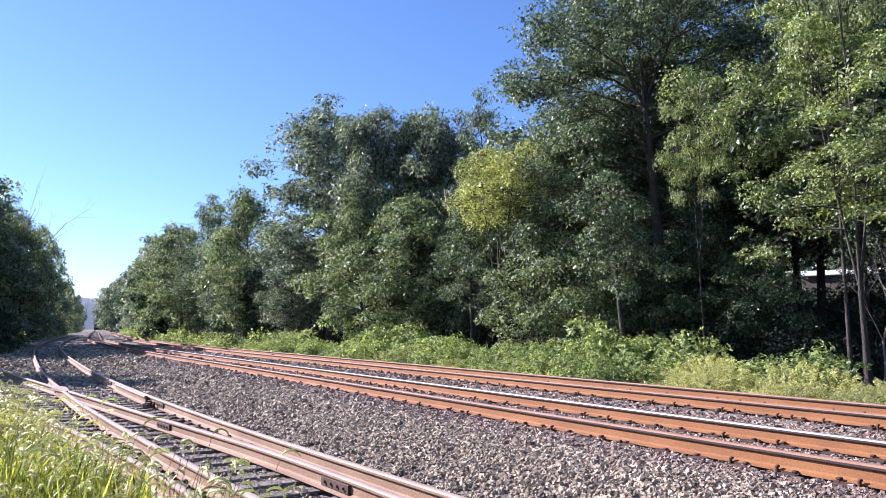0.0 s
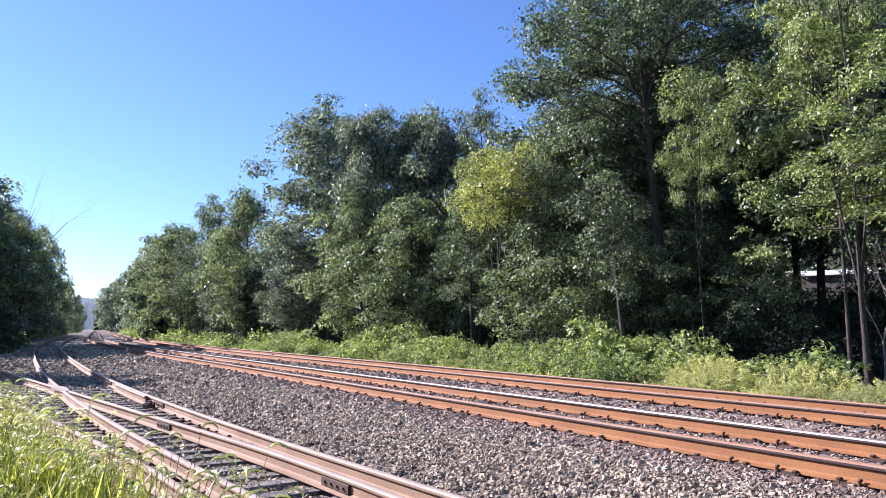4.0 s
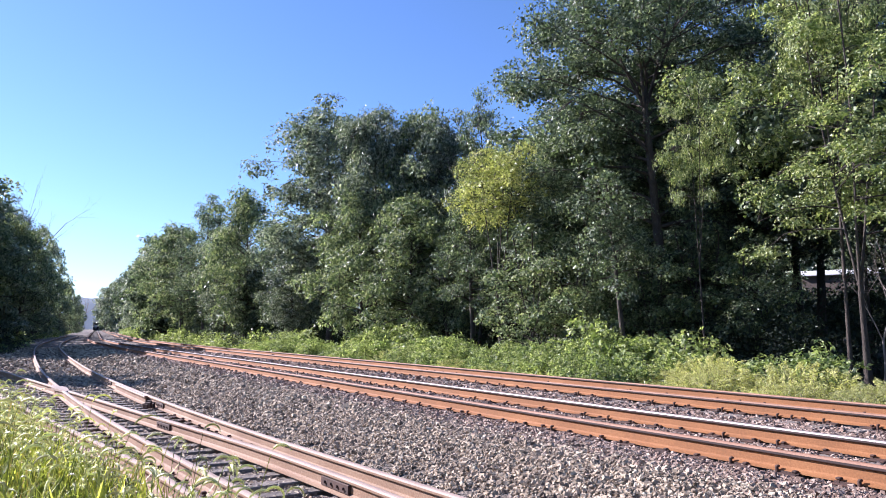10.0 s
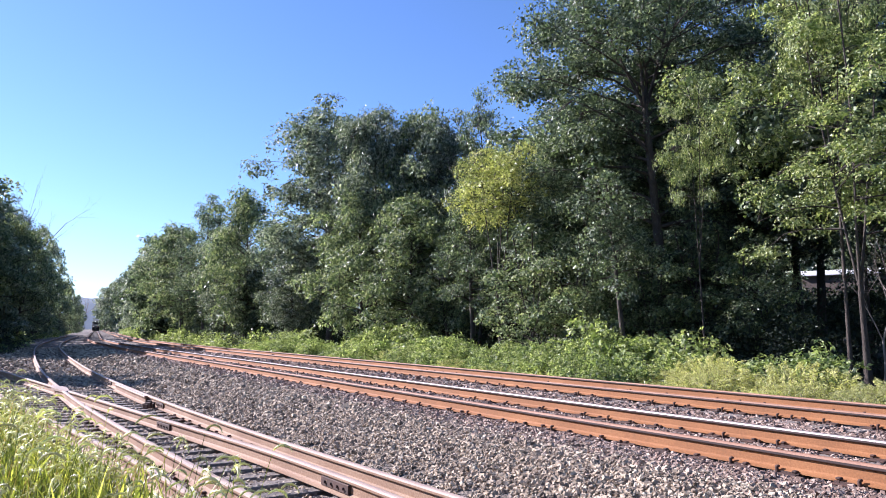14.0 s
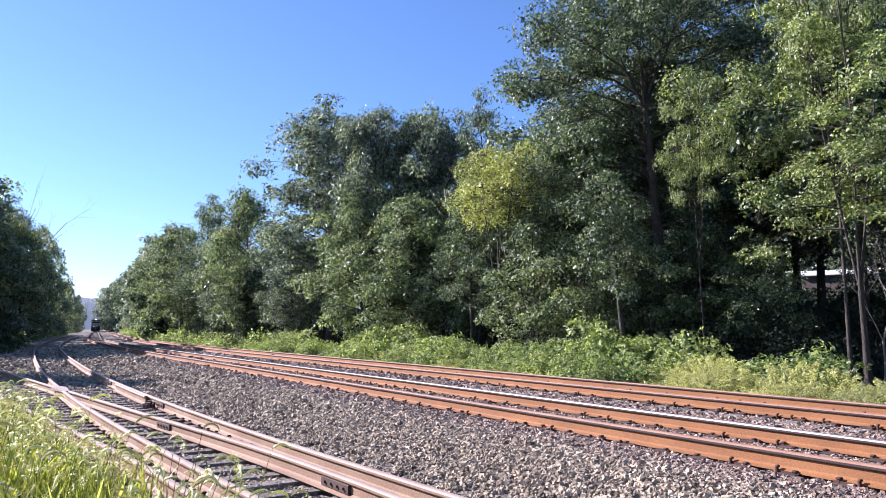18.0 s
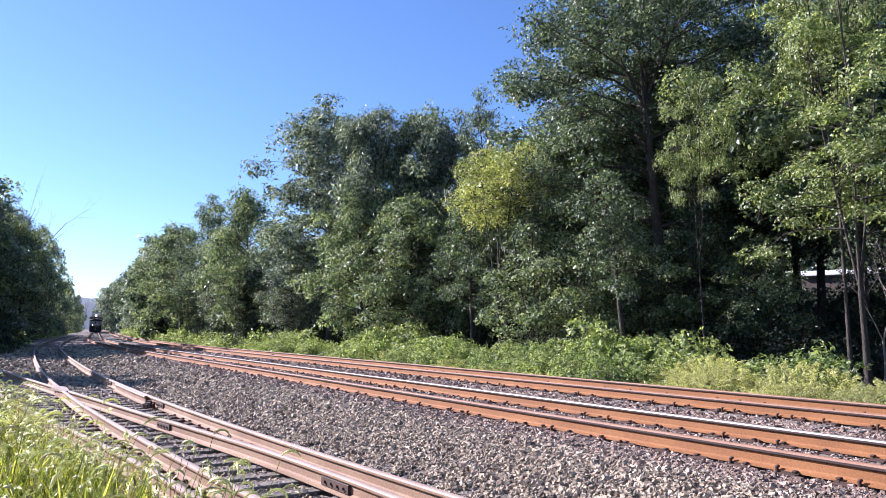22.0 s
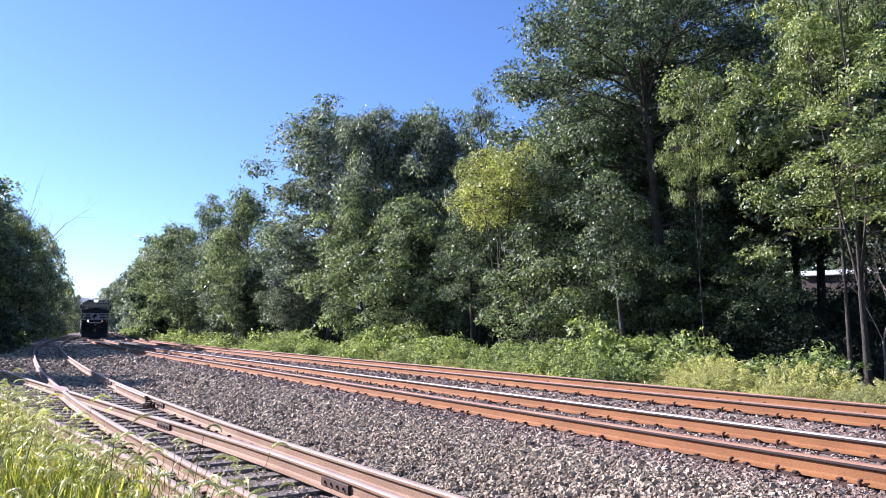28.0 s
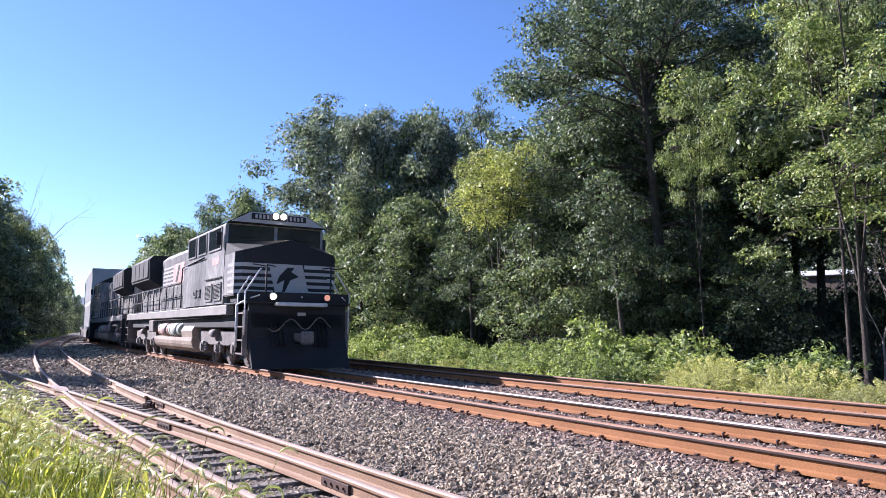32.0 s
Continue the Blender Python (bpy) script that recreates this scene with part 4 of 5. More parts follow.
def plume_mesh(seed, width, height, stems, leaf):
    """Goldenrod: arching stems close together, each topped by a feathery drooping plume of narrow leaves, in a rounded clump."""
    g = np.random.default_rng(seed)
    pieces, P, N, A, S = [], [], [], [], []
    for i in range(stems):
        az, q = i * 2.399 + g.normal(0, 0.4), math.sqrt((i + 0.5) / stems)
        x, y = np.cos(az) * q * width * 0.42, np.sin(az) * q * width * 0.42
        h = height * (1.0 - 0.60 * q ** 2.2) * g.uniform(0.94, 1.08)
        a2, b = az + g.normal(0, 0.7), g.uniform(0.14, 0.36) * (0.5 + q)
        t = np.linspace(0, 1, 5)
        p = np.stack([x + np.cos(a2) * b * t ** 2, y + np.sin(a2) * b * t ** 2, h * (t - 0.27 * t ** 4)], 1)
        pieces.append(tube_arrays(p, 0.006 - 0.004 * t, 3))
        n = 62
        u = 1 - g.random(n) ** 1.3 * 0.7
        c = np.stack([np.interp(u, t, p[:, k]) for k in range(3)], 1)
        o = g.normal(0, 1, (n, 3)) * [1, 1, 0.35] + [np.cos(a2) * 0.4, np.sin(a2) * 0.4, 0.25]
        o /= np.linalg.norm(o, axis=1)[:, None]
        l = g.uniform(0.05, 0.10, n) * (1.35 - 0.6 * u)
        P.append(c + o * (l * 0.5)[:, None])
        N.append(g.normal(0, 0.5, (n, 3)) + [0, 0, 0.9] + o * 0.3)
        A.append(o)
        S.append(l)
    v, f = leaf_quads(*map(np.concatenate, (P, N, A, S)), 0.24, 0.5)
    wv, wf = joined(pieces)
    return mesh_of("stalk", wv, wf, [M_TWIG], True), mesh_of("foliage", v, f, [leaf])


def blades(n, width, height, g, wide=0.011, flop=0.5):
    """Grass blades: narrow strips that bend over."""
    x, y = g.normal(0, width / 3.2, (2, n))
    az, h, b = g.uniform(0, 6.283, n), height * g.uniform(0.45, 1.05, n), flop * g.uniform(0.25, 1.0, n)
    t = np.linspace(0, 1, 4)
    cx, sx = np.cos(az)[:, None], np.sin(az)[:, None]
    r = (b * h)[:, None] * t ** 2
    P = np.stack([x[:, None] + cx * r, y[:, None] + sx * r, h[:, None] * (t - 0.33 * b[:, None] * t ** 3)], -1)
    w = (wide * g.uniform(0.6, 1.4, n))[:, None] * np.array([0.8, 1, 0.75, 0.05])
    side = np.stack([-sx * w, cx * w, 0 * w], -1)
    V = np.stack([P - side, P + side], 2).reshape(n, 8, 3)
    q = np.array([(2 * i, 2 * i + 1, 2 * i + 3, 2 * i + 2) for i in range(3)])
    return V.reshape(-1, 3), (np.arange(n)[:, None, None] * 8 + q).reshape(-1, 4)


def foxtail_mesh(seed, stems, width, height):
    """Bristly arching seed heads on thin stems, and the blades round them."""
    g = np.random.default_rng(seed)
    wood, heads = [], []
    for i in range(stems):
        x, y = g.normal(0, width / 3.0, 2)
        h = height * g.uniform(0.62, 1.05)
        az = g.normal(-0.5, 1.1)
        b = g.uniform(0.05, 0.20)
        t = np.linspace(0, 1, 6)
        p = np.stack([x + np.cos(az) * b * t ** 2, y + np.sin(az) * b * t ** 2, h * t], 1)
        wood.append(tube_arrays(p, np.full(6, 0.0022), 3))
        L, bend, a0 = g.uniform(0.09, 0.18), g.uniform(1.4, 3.1), math.atan2(1.0, 2 * b / h)
        u = np.linspace(0, 1, 8)
        ang = a0 - bend * u
        q = np.cumsum(np.stack([np.cos(az) * np.cos(ang), np.sin(az) * np.cos(ang), np.sin(ang)], 1) * L / 7, 0) + p[-1]
        prof = np.array([0.3, 0.9, 1, 1, 0.95, 0.8, 0.55, 0.15])
        heads.append(tube_arrays(q, 0.0068 * prof, 4))
        n = 44
        k = g.uniform(0, 1, n)
        c = np.stack([np.interp(k, u, q[:, m]) for m in range(3)], 1)
        o = g.normal(0, 1, (n, 3))
        tang = np.stack([np.interp(k, u, np.gradient(q[:, m])) for m in range(3)], 1)
        tang /= np.linalg.norm(tang, axis=1)[:, None]
        o -= (o * tang).sum(1)[:, None] * tang
        o /= np.linalg.norm(o, axis=1)[:, None]
        side = np.cross(o, tang) * 0.0013
        tip = c + o * 0.0215 * np.interp(k, u, prof)[:, None] + tang * 0.012
        V = np.stack([c - side, c + side, tip + side * 0.3, tip - side * 0.3], 1).reshape(-1, 3)
        heads.append((V, np.arange(n * 4).reshape(-1, 4)))
    bl = blades(int(stems * 5.0), width * 1.05, height * 0.9, g, 0.0095, 0.75)
    sv, sf = joined(wood + [bl])
    hv, hf = joined(heads)
    return mesh_of("blades", sv, sf, [L_GRASS]), mesh_of("seed_heads", hv, hf, [L_HEAD])


def clump(name, meshes, names, m, label, category, group):
    t = empty(name, m, label, category, group)
    for me, n in zip(meshes, names):
        part(n, me, None, t)["kind"] = "stuff"
    return t


SHRUB = [bush_mesh(20 + i, 1.9, 1.35, 15, 0.085, L_WEED, 0.32) for i in range(3)]
BRAMBLE = [bush_mesh(30 + i, 2.0, 1.3, 14, 0.10, L_BRAMBLE, 0.36, 7.0) for i in range(3)]
GOLD = [plume_mesh(40 + i, 2.1, 1.2, 130, L_GOLD) for i in range(3)]
THICKET = [bush_mesh(50 + i, 2.2, 1.5, 9, 0.058, L_SHADE_DARK, 0.42, 3.4, 10, 0.75, 0.2) for i in range(2)]
SHRUB_FAR = [bush_mesh(55 + i, 2.0, 1.4, 8, 0.20, L_WEED, 0.42, 2.6, 5, 0.6, 0.24) for i in range(2)]
_g = np.random.default_rng(77)
TUFT = [(mesh_of("blades", *blades(420, 1.3, 0.85, _g, 0.012, 0.5), [L_WEED]),) for i in range(2)]

_r = random.Random(9)


massed = {"thicket": [], "far_shrub": []}


def arrays_of(me):
    co, ix = np.empty(len(me.vertices) * 3, np.float32), np.empty(len(me.loops), np.int32)
    me.vertices.foreach_get("co", co)
    me.loops.foreach_get("vertex_index", ix)
    return co.reshape(-1, 3), ix.reshape(len(me.polygons), -1)


def weed_row(d0, d1, s0, s1, step, kinds, grow=1.0):
    """Low growth between the far track and the woods."""
    s = s0
    while s < s1:
        x, y, _, _ = NEAR.at(s, _r.uniform(d0, d1))
        kind = _r.choice(kinds)
        z = float(ground_z(x, y)) - 0.05
        k = _r.uniform(0.52, 1.2) * grow
        # the gap under the boughs through which the building shows
        if d0 > 12 and 1290 < 784 + 1294 * x / max(y, 1.0) < 1568:
            k = min(k, (1.10 + 0.072 * y - z) / 1.66)
            if k < 0.3:
                s += step
                continue
        if kind == "gold":
            k = max(k, 0.86 * grow)
            o = clump("goldenrod", _r.choice(GOLD), ("stalk", "foliage"), pose(x, y, z, 0, 0, _r.uniform(0, 360)), "yellow-green feathery goldenrod clump beside the track", "weed", "trackside weeds")
        elif kind == "shrub":
            o = clump("shrub", _r.choice(SHRUB), ("stalk", "foliage"), pose(x, y, z, 0, 0, _r.uniform(0, 360)), "bright green leafy weed shrub beside the track", "shrub", "trackside weeds")
        elif kind in ("thicket", "far_shrub"):
            massed[kind].append((_r.choice(THICKET if kind == "thicket" else SHRUB_FAR), pose(x, y, z, 0, 0, _r.uniform(0, 360)) @ Matrix.Diagonal((k, k, k * _r.uniform(0.85, 1.15), 1))))
            s += step * _r.uniform(0.7, 1.3)
            continue
        elif kind == "bramble":
            o = clump("shrub", _r.choice(BRAMBLE), ("stalk", "foliage"), pose(x, y, z, 0, 0, _r.uniform(0, 360)), "dark green bramble shrub under the trees", "shrub", "trackside weeds")
        else:
            o = clump("grass_tuft", _r.choice(TUFT), ("blade",), pose(x, y, z, 0, 0, _r.uniform(0, 360)), "green grass tuft at the ballast's edge", "grass", "trackside weeds")
        o.scale = (k, k, k * _r.uniform(0.85, 1.15))
        s += step * _r.uniform(0.7, 1.3)


weed_row(7.9, 8.5, 2, 19, 1.25, ["gold"], 0.92)
weed_row(8.8, 9.5, 2, 21, 1.15, ["gold"], 1.08)
weed_row(9.8, 10.6, 2, 20, 1.3, ["gold"], 1.2)
weed_row(10.8, 12.4, 3, 20, 1.6, ["bramble", "thicket"], 0.8)
weed_row(10.6, 12.2, 23, 44, 0.9, ["shrub", "bramble", "bramble"], 1.45)
weed_row(10.6, 12.0, 15, 24, 0.8, ["shrub", "bramble", "shrub"], 1.05)
weed_row(7.4, 8.3, 20, 36, 0.9, ["grass", "shrub", "gold"], 0.75)
weed_row(8.4, 9.6, 19, 60, 0.9, ["shrub", "shrub", "gold", "bramble"], 1.0)
weed_row(9.8, 11.4, 20, 60, 1.0, ["shrub", "bramble", "shrub"], 1.25)
weed_row(7.3, 8.4, 36, 100, 1.4, ["far_shrub", "grass", "far_shrub"], 0.8)
weed_row(8.8, 11.0, 60, 130, 1.6, ["far_shrub", "thicket", "far_shrub"], 1.25)
weed_row(7.2, 9.0, 96, 260, 1.7, ["far_shrub"], 1.0)
weed_row(9.0, 11.5, 125, 300, 2.2, ["far_shrub", "far_shrub", "thicket"], 1.5)
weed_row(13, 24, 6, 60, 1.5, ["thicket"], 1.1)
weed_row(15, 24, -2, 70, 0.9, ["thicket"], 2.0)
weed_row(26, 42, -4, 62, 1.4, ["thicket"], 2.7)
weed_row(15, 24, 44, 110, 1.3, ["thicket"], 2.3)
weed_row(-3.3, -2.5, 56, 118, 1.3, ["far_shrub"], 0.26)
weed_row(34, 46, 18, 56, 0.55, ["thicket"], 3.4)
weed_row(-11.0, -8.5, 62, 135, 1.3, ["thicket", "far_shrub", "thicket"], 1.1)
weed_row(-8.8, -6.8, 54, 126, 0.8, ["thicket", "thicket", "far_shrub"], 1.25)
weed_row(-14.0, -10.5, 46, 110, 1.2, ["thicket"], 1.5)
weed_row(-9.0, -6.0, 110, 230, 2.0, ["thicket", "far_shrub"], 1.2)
for _kind, _name, _label in (("thicket", "undergrowth", "undergrowth under the woods, leaf colour darkened for the shade"), ("far_shrub", "weed_bank", "pale green weeds along the line")):
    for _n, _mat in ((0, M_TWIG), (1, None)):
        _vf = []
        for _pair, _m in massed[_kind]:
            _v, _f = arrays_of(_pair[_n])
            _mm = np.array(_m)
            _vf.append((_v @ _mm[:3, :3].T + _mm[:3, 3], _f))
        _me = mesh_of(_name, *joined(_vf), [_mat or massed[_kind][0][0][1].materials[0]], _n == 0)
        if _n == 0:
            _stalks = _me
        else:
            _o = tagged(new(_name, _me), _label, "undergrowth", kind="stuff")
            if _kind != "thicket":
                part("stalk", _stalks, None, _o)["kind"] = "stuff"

# foxtail grass before the spur track
FOX = [foxtail_mesh(60 + i, 17, 0.55, 0.82) for i in range(6)]
grass_tufts = []
_bx, _by, _, _ = SPUR.at(np.arange(3.0, 60, 0.5), -0.753)
_bend = (_bx / _by)[::-1]
for _i in range(120):
    _y = _r.uniform(4.0, 13.0)
    _x0, _, _, _ = SPUR.at(float(np.interp(_y, SPUR.y, SPUR.s)), 0)
    _x = _x0 - 1.62 - abs(_r.gauss(0, 1.9))
    if _x < -0.66 * _y - 0.7:
        continue
    # the clumps stay low enough before the spur's rail to leave it in sight
    _f = math.hypot(_x, _y) / math.hypot(float(np.interp(_x / _y, _bend, _bx[::-1])), float(np.interp(_x / _y, _bend, _by[::-1])))
    _k = min(1.12, (1.10 - 1.46 * _f + 0.04 + 0.605) / 0.8) * _r.uniform(0.7, 1.15)
    if _k < 0.3:
        continue
    _s, _d = near_sd(_x, _y)
    _z = float(bed_z(_s, _d)) - 0.03
    _o = clump("foxtail_grass", FOX[_i % 6], ("blade", "seed_head"), pose(_x, _y, _z, 0, 0, _r.uniform(-40, 40)), "foxtail grass clump with pale bristly seed heads", "grass", "foxtail grass by the spur")
    _o.scale = (max(_k, 0.7),) * 2 + (_k,)
    grass_tufts.append((_o, _o.matrix_basis.copy(), _r.uniform(0, 6.28), _k))

# ---- train: two diesel locomotives and well cars with stacked containers ----
SPEED, S_END = 19.9, 23.3
WHEEL_R = 0.533
wheelsets = []


def wheelset(parent, y, r=WHEEL_R):
    """Two flanged wheels on an axle."""
    bm = bmesh.new()
    for e in (-1, 1):
        cyl(bm, (e * 0.69, 0, 0), (e * 0.82, 0, 0), r, r * 0.985, 28)
        cyl(bm, (e * 0.665, 0, 0), (e * 0.69, 0, 0), r + 0.03, r + 0.03, 28)
        cyl(bm, (e * 0.82, 0, 0), (e * 0.835, 0, 0), r * 0.80, r * 0.78, 28)
        for k in range(4):
            a = k * math.pi / 2
            cyl(bm, (e * 0.835, 0.28 * math.cos(a), 0.28 * math.sin(a)), (e * 0.85, 0.28 * math.cos(a), 0.28 * math.sin(a)), 0.06, n=8)
    cyl(bm, (-0.95, 0, 0), (0.95, 0, 0), 0.09, n=10)
    o = part("wheelset", bm, M_STEEL, parent, m=pose(0, y, r))
    wheelsets.append((o, y, r))
    return o


def truck(parent, yc, pitch=1.9, axles=3):
    """A three-axle truck: side frames, journal boxes, springs and wheelsets."""
    t = part("truck", box(bmesh.new(), -0.8, 0.8, -0.35, 0.35, 0.55, 0.95, 0.04), M_DUST, parent, m=pose(0, yc, 0))
    half = pitch * (axles - 1) / 2
    for e in (-1, 1):
        bm = bmesh.new()
        x = e * 1.12
        prism(bm, [(-half - 0.75, 0.78), (-half - 0.75, 0.98), (-half - 0.3, 1.06), (half + 0.3, 1.06), (half + 0.75, 0.98), (half + 0.75, 0.78), (half + 0.42, 0.70), (half - 0.42, 0.70), (half - 0.7, 0.62), (-half + 0.7, 0.62), (-half + 0.42, 0.70), (-half - 0.42, 0.70)], 0, x - 0.09, x + 0.09)
        part("side_frame", bm, M_DUST, t, "dusty cast truck side frame")
        for k in range(axles):
            y = -half + k * pitch
            bm = bmesh.new()
            box(bm, min(x, x + e * 0.16), max(x, x + e * 0.16), y - 0.19, y + 0.19, 0.36, 0.72, 0.03)
            cyl(bm, (x + e * 0.14, y, 0.54), (x + e * 0.20, y, 0.54), 0.12, n=12)
            part("journal_box", bm, M_DUST, t)
            for dy in (-0.32, 0.32):
                bm = bmesh.new()
                for q in range(5):
                    cyl(bm, (x + e * 0.05, y + dy, 0.40 + q * 0.055), (x + e * 0.05, y + dy, 0.435 + q * 0.055), 0.085, n=10)
                part("spring", bm, M_DUST, t)
        part("brake_cylinder", cyl(bmesh.new(), (x + e * 0.16, -0.5, 0.98), (x + e * 0.16, 0.1, 0.98), 0.13, n=14), M_DUST, t)
        part("sand_pipe", pipe(bmesh.new(), [(x + e * 0.1, half + 0.7, 1.0), (x + e * 0.1, half + 0.85, 0.6), (x - e * 0.2, half + 0.72, 0.15)], 0.022), M_DUST, t)
    for k in range(axles):
        wheelset(t, -half + k * pitch)
    return t


def louvre(parent, x, y0, y1, z0, z1, n, e):
    f = bmesh.new()
    for a, b, c, d in ((y0, y1, z0, z0 + 0.05), (y0, y1, z1 - 0.05, z1), (y0, y0 + 0.05, z0, z1), (y1 - 0.05, y1, z0, z1)):
        box(f, min(x, x + e * 0.04), max(x, x + e * 0.04), a, b, c, d)
    fr = part("louvre", f, M_SIDE, parent, "louvred vent panel")
    for k in range(n):
        z = z0 + 0.07 + (z1 - z0 - 0.14) * k / (n - 1)
        s = bmesh.new()
        prism(s, [(x, z - 0.012), (x + e * 0.035, z - 0.03), (x + e * 0.035, z - 0.018), (x, z + 0.012)], 1, y0 + 0.05, y1 - 0.05)
        part("slat", s, M_BLACK, fr)


def locomotive(label, lead=True):
    L = empty("locomotive", Matrix.Identity(4), label, "locomotive")
    # frame and walkway
    part("underframe", box(bmesh.new(), -1.35, 1.35, -10.7, 10.4, 1.12, 1.55, 0.03), M_BLACK, L)
    for e in (-1, 1):
        x0, x1 = sorted((e * 1.32, e * 1.55))
        part("side_sill", box(bmesh.new(), x0, x1, -10.4, 8.6, 1.50, 1.78, 0.015), M_SILL, L, "pale dusty side sill")
    part("walkway", box(bmesh.new(), -1.52, 1.52, -10.7, 10.5, 1.781, 1.83, 0.01), M_BLACK, L)
    # long hood
    bm = bmesh.new()
    prism(bm, [(-0.92, 1.83), (0.92, 1.83), (0.92, 3.90), (0.72, 4.15), (-0.72, 4.15), (-0.92, 3.90)], 1, -10.1, 3.9)
    part("hood", bm, M_SIDE, L, "long engine hood in dusty black, paled as if sunlit")
    bm = bmesh.new()
    prism(bm, [(-1.02, 1.83), (1.02, 1.83), (1.02, 4.02), (0.8, 4.22), (-0.8, 4.22), (-1.02, 4.02)], 1, -4.3, 4.3)
    part("blower_housing", bm, M_SIDE, L)
    # auxiliary cab behind the driver's cab, with its doors
    bm = bmesh.new()
    prism(bm, [(-1.50, 1.83), (1.50, 1.83), (1.50, 3.22), (1.35, 3.34), (-1.35, 3.34), (-1.50, 3.22)], 1, 2.45, 4.30)
    part("auxiliary_cab", bm, M_SIDE, L, "full-width equipment cab in dusty black, paled as if sunlit")
    for e in (-1, 1):
        for ya in (2.6, 3.45):
            d = part("equipment_door", box(bmesh.new(), *sorted((e * 1.50, e * 1.518)), ya, ya + 0.74, 2.0, 3.15, 0.008), M_SIDE, L)
            part("latch", box(bmesh.new(), *sorted((e * 1.518, e * 1.54)), ya + 0.62, ya + 0.66, 2.5, 2.7), M_BLACK, d)
        for ya in (4.45, 5.0):
            louvre(L, e * 1.552, ya, ya + 0.36, 2.12, 2.36, 4, e)
        part("cab_step_bar", box(bmesh.new(), *sorted((e * 1.555, e * 1.60)), 6.0, 8.0, 2.60, 2.63), M_BLACK, L)
    # radiator wings at the rear
    bm = bmesh.new()
    prism(bm, [(-0.9, 2.95), (-1.48, 3.25), (-1.52, 4.15), (-1.32, 4.32), (1.32, 4.32), (1.52, 4.15), (1.48, 3.25), (0.9, 2.95)], 1, -9.8, -4.85)
    part("radiator_housing", bm, M_BLACK, L, "overhanging black radiator housing")
    for e in (-1, 1):
        for k in range(4):
            x0, x1 = sorted((e * 1.515, e * 1.54))
            part("radiator_grille", box(bmesh.new(), x0, x1, -9.6 + k * 1.18, -8.54 + k * 1.18, 3.35, 4.12, 0.006), M_BLACK, L)
        y = -9.8
        for k in range(13):
            x0, x1 = sorted((e * 0.92, e * 0.945))
            d = part("hood_door", box(bmesh.new(), x0, x1, y + 0.03, y + 0.76, 1.95, 2.85 if k < 6 else 3.7, 0.008), M_SIDE, L)
            hx0, hx1 = sorted((e * 0.945, e * 0.97))
            part("latch", box(bmesh.new(), hx0, hx1, y + 0.64, y + 0.68, 2.55, 2.72), M_BLACK, d)
            y += 0.80
            if y > -4.4:
                break
        y = -4.2
        for k in range(8):
            d = part("hood_door", box(bmesh.new(), *sorted((e * 1.02, e * 1.04)), y + 0.03, y + 0.77, 1.95, 2.78, 0.008), M_SIDE, L)
            part("latch", box(bmesh.new(), *sorted((e * 1.04, e * 1.062)), y + 0.64, y + 0.68, 2.3, 2.45), M_BLACK, d)
            y += 0.82
        for k in range(2):
            louvre(L, e * 1.552, 6.05 + k * 1.08, 6.90 + k * 1.08, 1.93, 2.46, 11, e)
        # pale emblem with dark bars and a reddish patch on the hood, as plain shapes
        x0, x1 = sorted((e * 1.022, e * 1.034))
        part("emblem_panel", box(bmesh.new(), x0, x1, -1.9, 0.2, 2.92, 3.70), M_FLAG, L, "pale reddish emblem panel as a plain shape")
        bm = bmesh.new()
        prism(bm, [(-1.35, 2.98), (-1.05, 2.98), (-0.55, 3.62), (-0.85, 3.62)], 0, *sorted((e * 1.034, e * 1.046)))
        part("emblem", bm, M_BLACK, L, "dark emblem as a plain shape")
        for k in range(5):
            part("stripe", box(bmesh.new(), x0, x1, -4.0, -1.9, 2.92 + k * 0.165, 3.01 + k * 0.165), M_WHITE, L)
        # lettering on the cab side as plain bars
        part("number_bars", box(bmesh.new(), *sorted((e * 1.552, e * 1.558)), 6.75, 7.55, 3.02, 3.24), M_FLAG, L)
        # walkway handrail
        ys = [-10.3 + 1.38 * k for k in range(10)]
        for yy in ys:
            part("handrail_post", cyl(bmesh.new(), (e * 1.50, yy, 1.5), (e * 1.50, yy, 2.72), 0.024, n=6), M_BLACK, L)
        part("handrail", pipe(bmesh.new(), [(e * 1.50, -10.3, 2.72), (e * 1.50, 2.1, 2.72), (e * 1.56, 2.5, 3.26), (e * 1.60, 5.9, 3.34)], 0.024), M_BLACK, L)
        part("handrail", pipe(bmesh.new(), [(e * 1.50, -10.3, 2.25), (e * 1.50, 2.4, 2.25)], 0.018), M_BLACK, L)
    for k in range(3):
        part("roof_fan", cyl(bmesh.new(), (0, -9.0 + k * 1.5, 4.32), (0, -9.0 + k * 1.5, 4.38), 0.55, n=20), M_BLACK, L)
    part("exhaust_stack", box(bmesh.new(), -0.35, 0.35, -3.2, -2.2, 4.20, 4.44, 0.04), M_BLACK, L)
    # cab
    bm = bmesh.new()
    prism(bm, [(-1.55, 1.83), (1.55, 1.83), (1.55, 4.14), (1.50, 4.22), (-1.50, 4.22), (-1.55, 4.14)], 1, 3.2, 8.15)
    part("cab", bm, M_SIDE, L, "wide driver's cab in dusty black, paled as if sunlit")
    bm = bmesh.new()
    prism(bm, [(-1.54, 4.215), (1.54, 4.215), (0.95, 4.54), (0.80, 4.57), (-0.80, 4.57), (-0.95, 4.54)], 1, 3.1, 8.42)
    part("cab_roof", bm, M_BLACK, L)
    bm = bmesh.new()
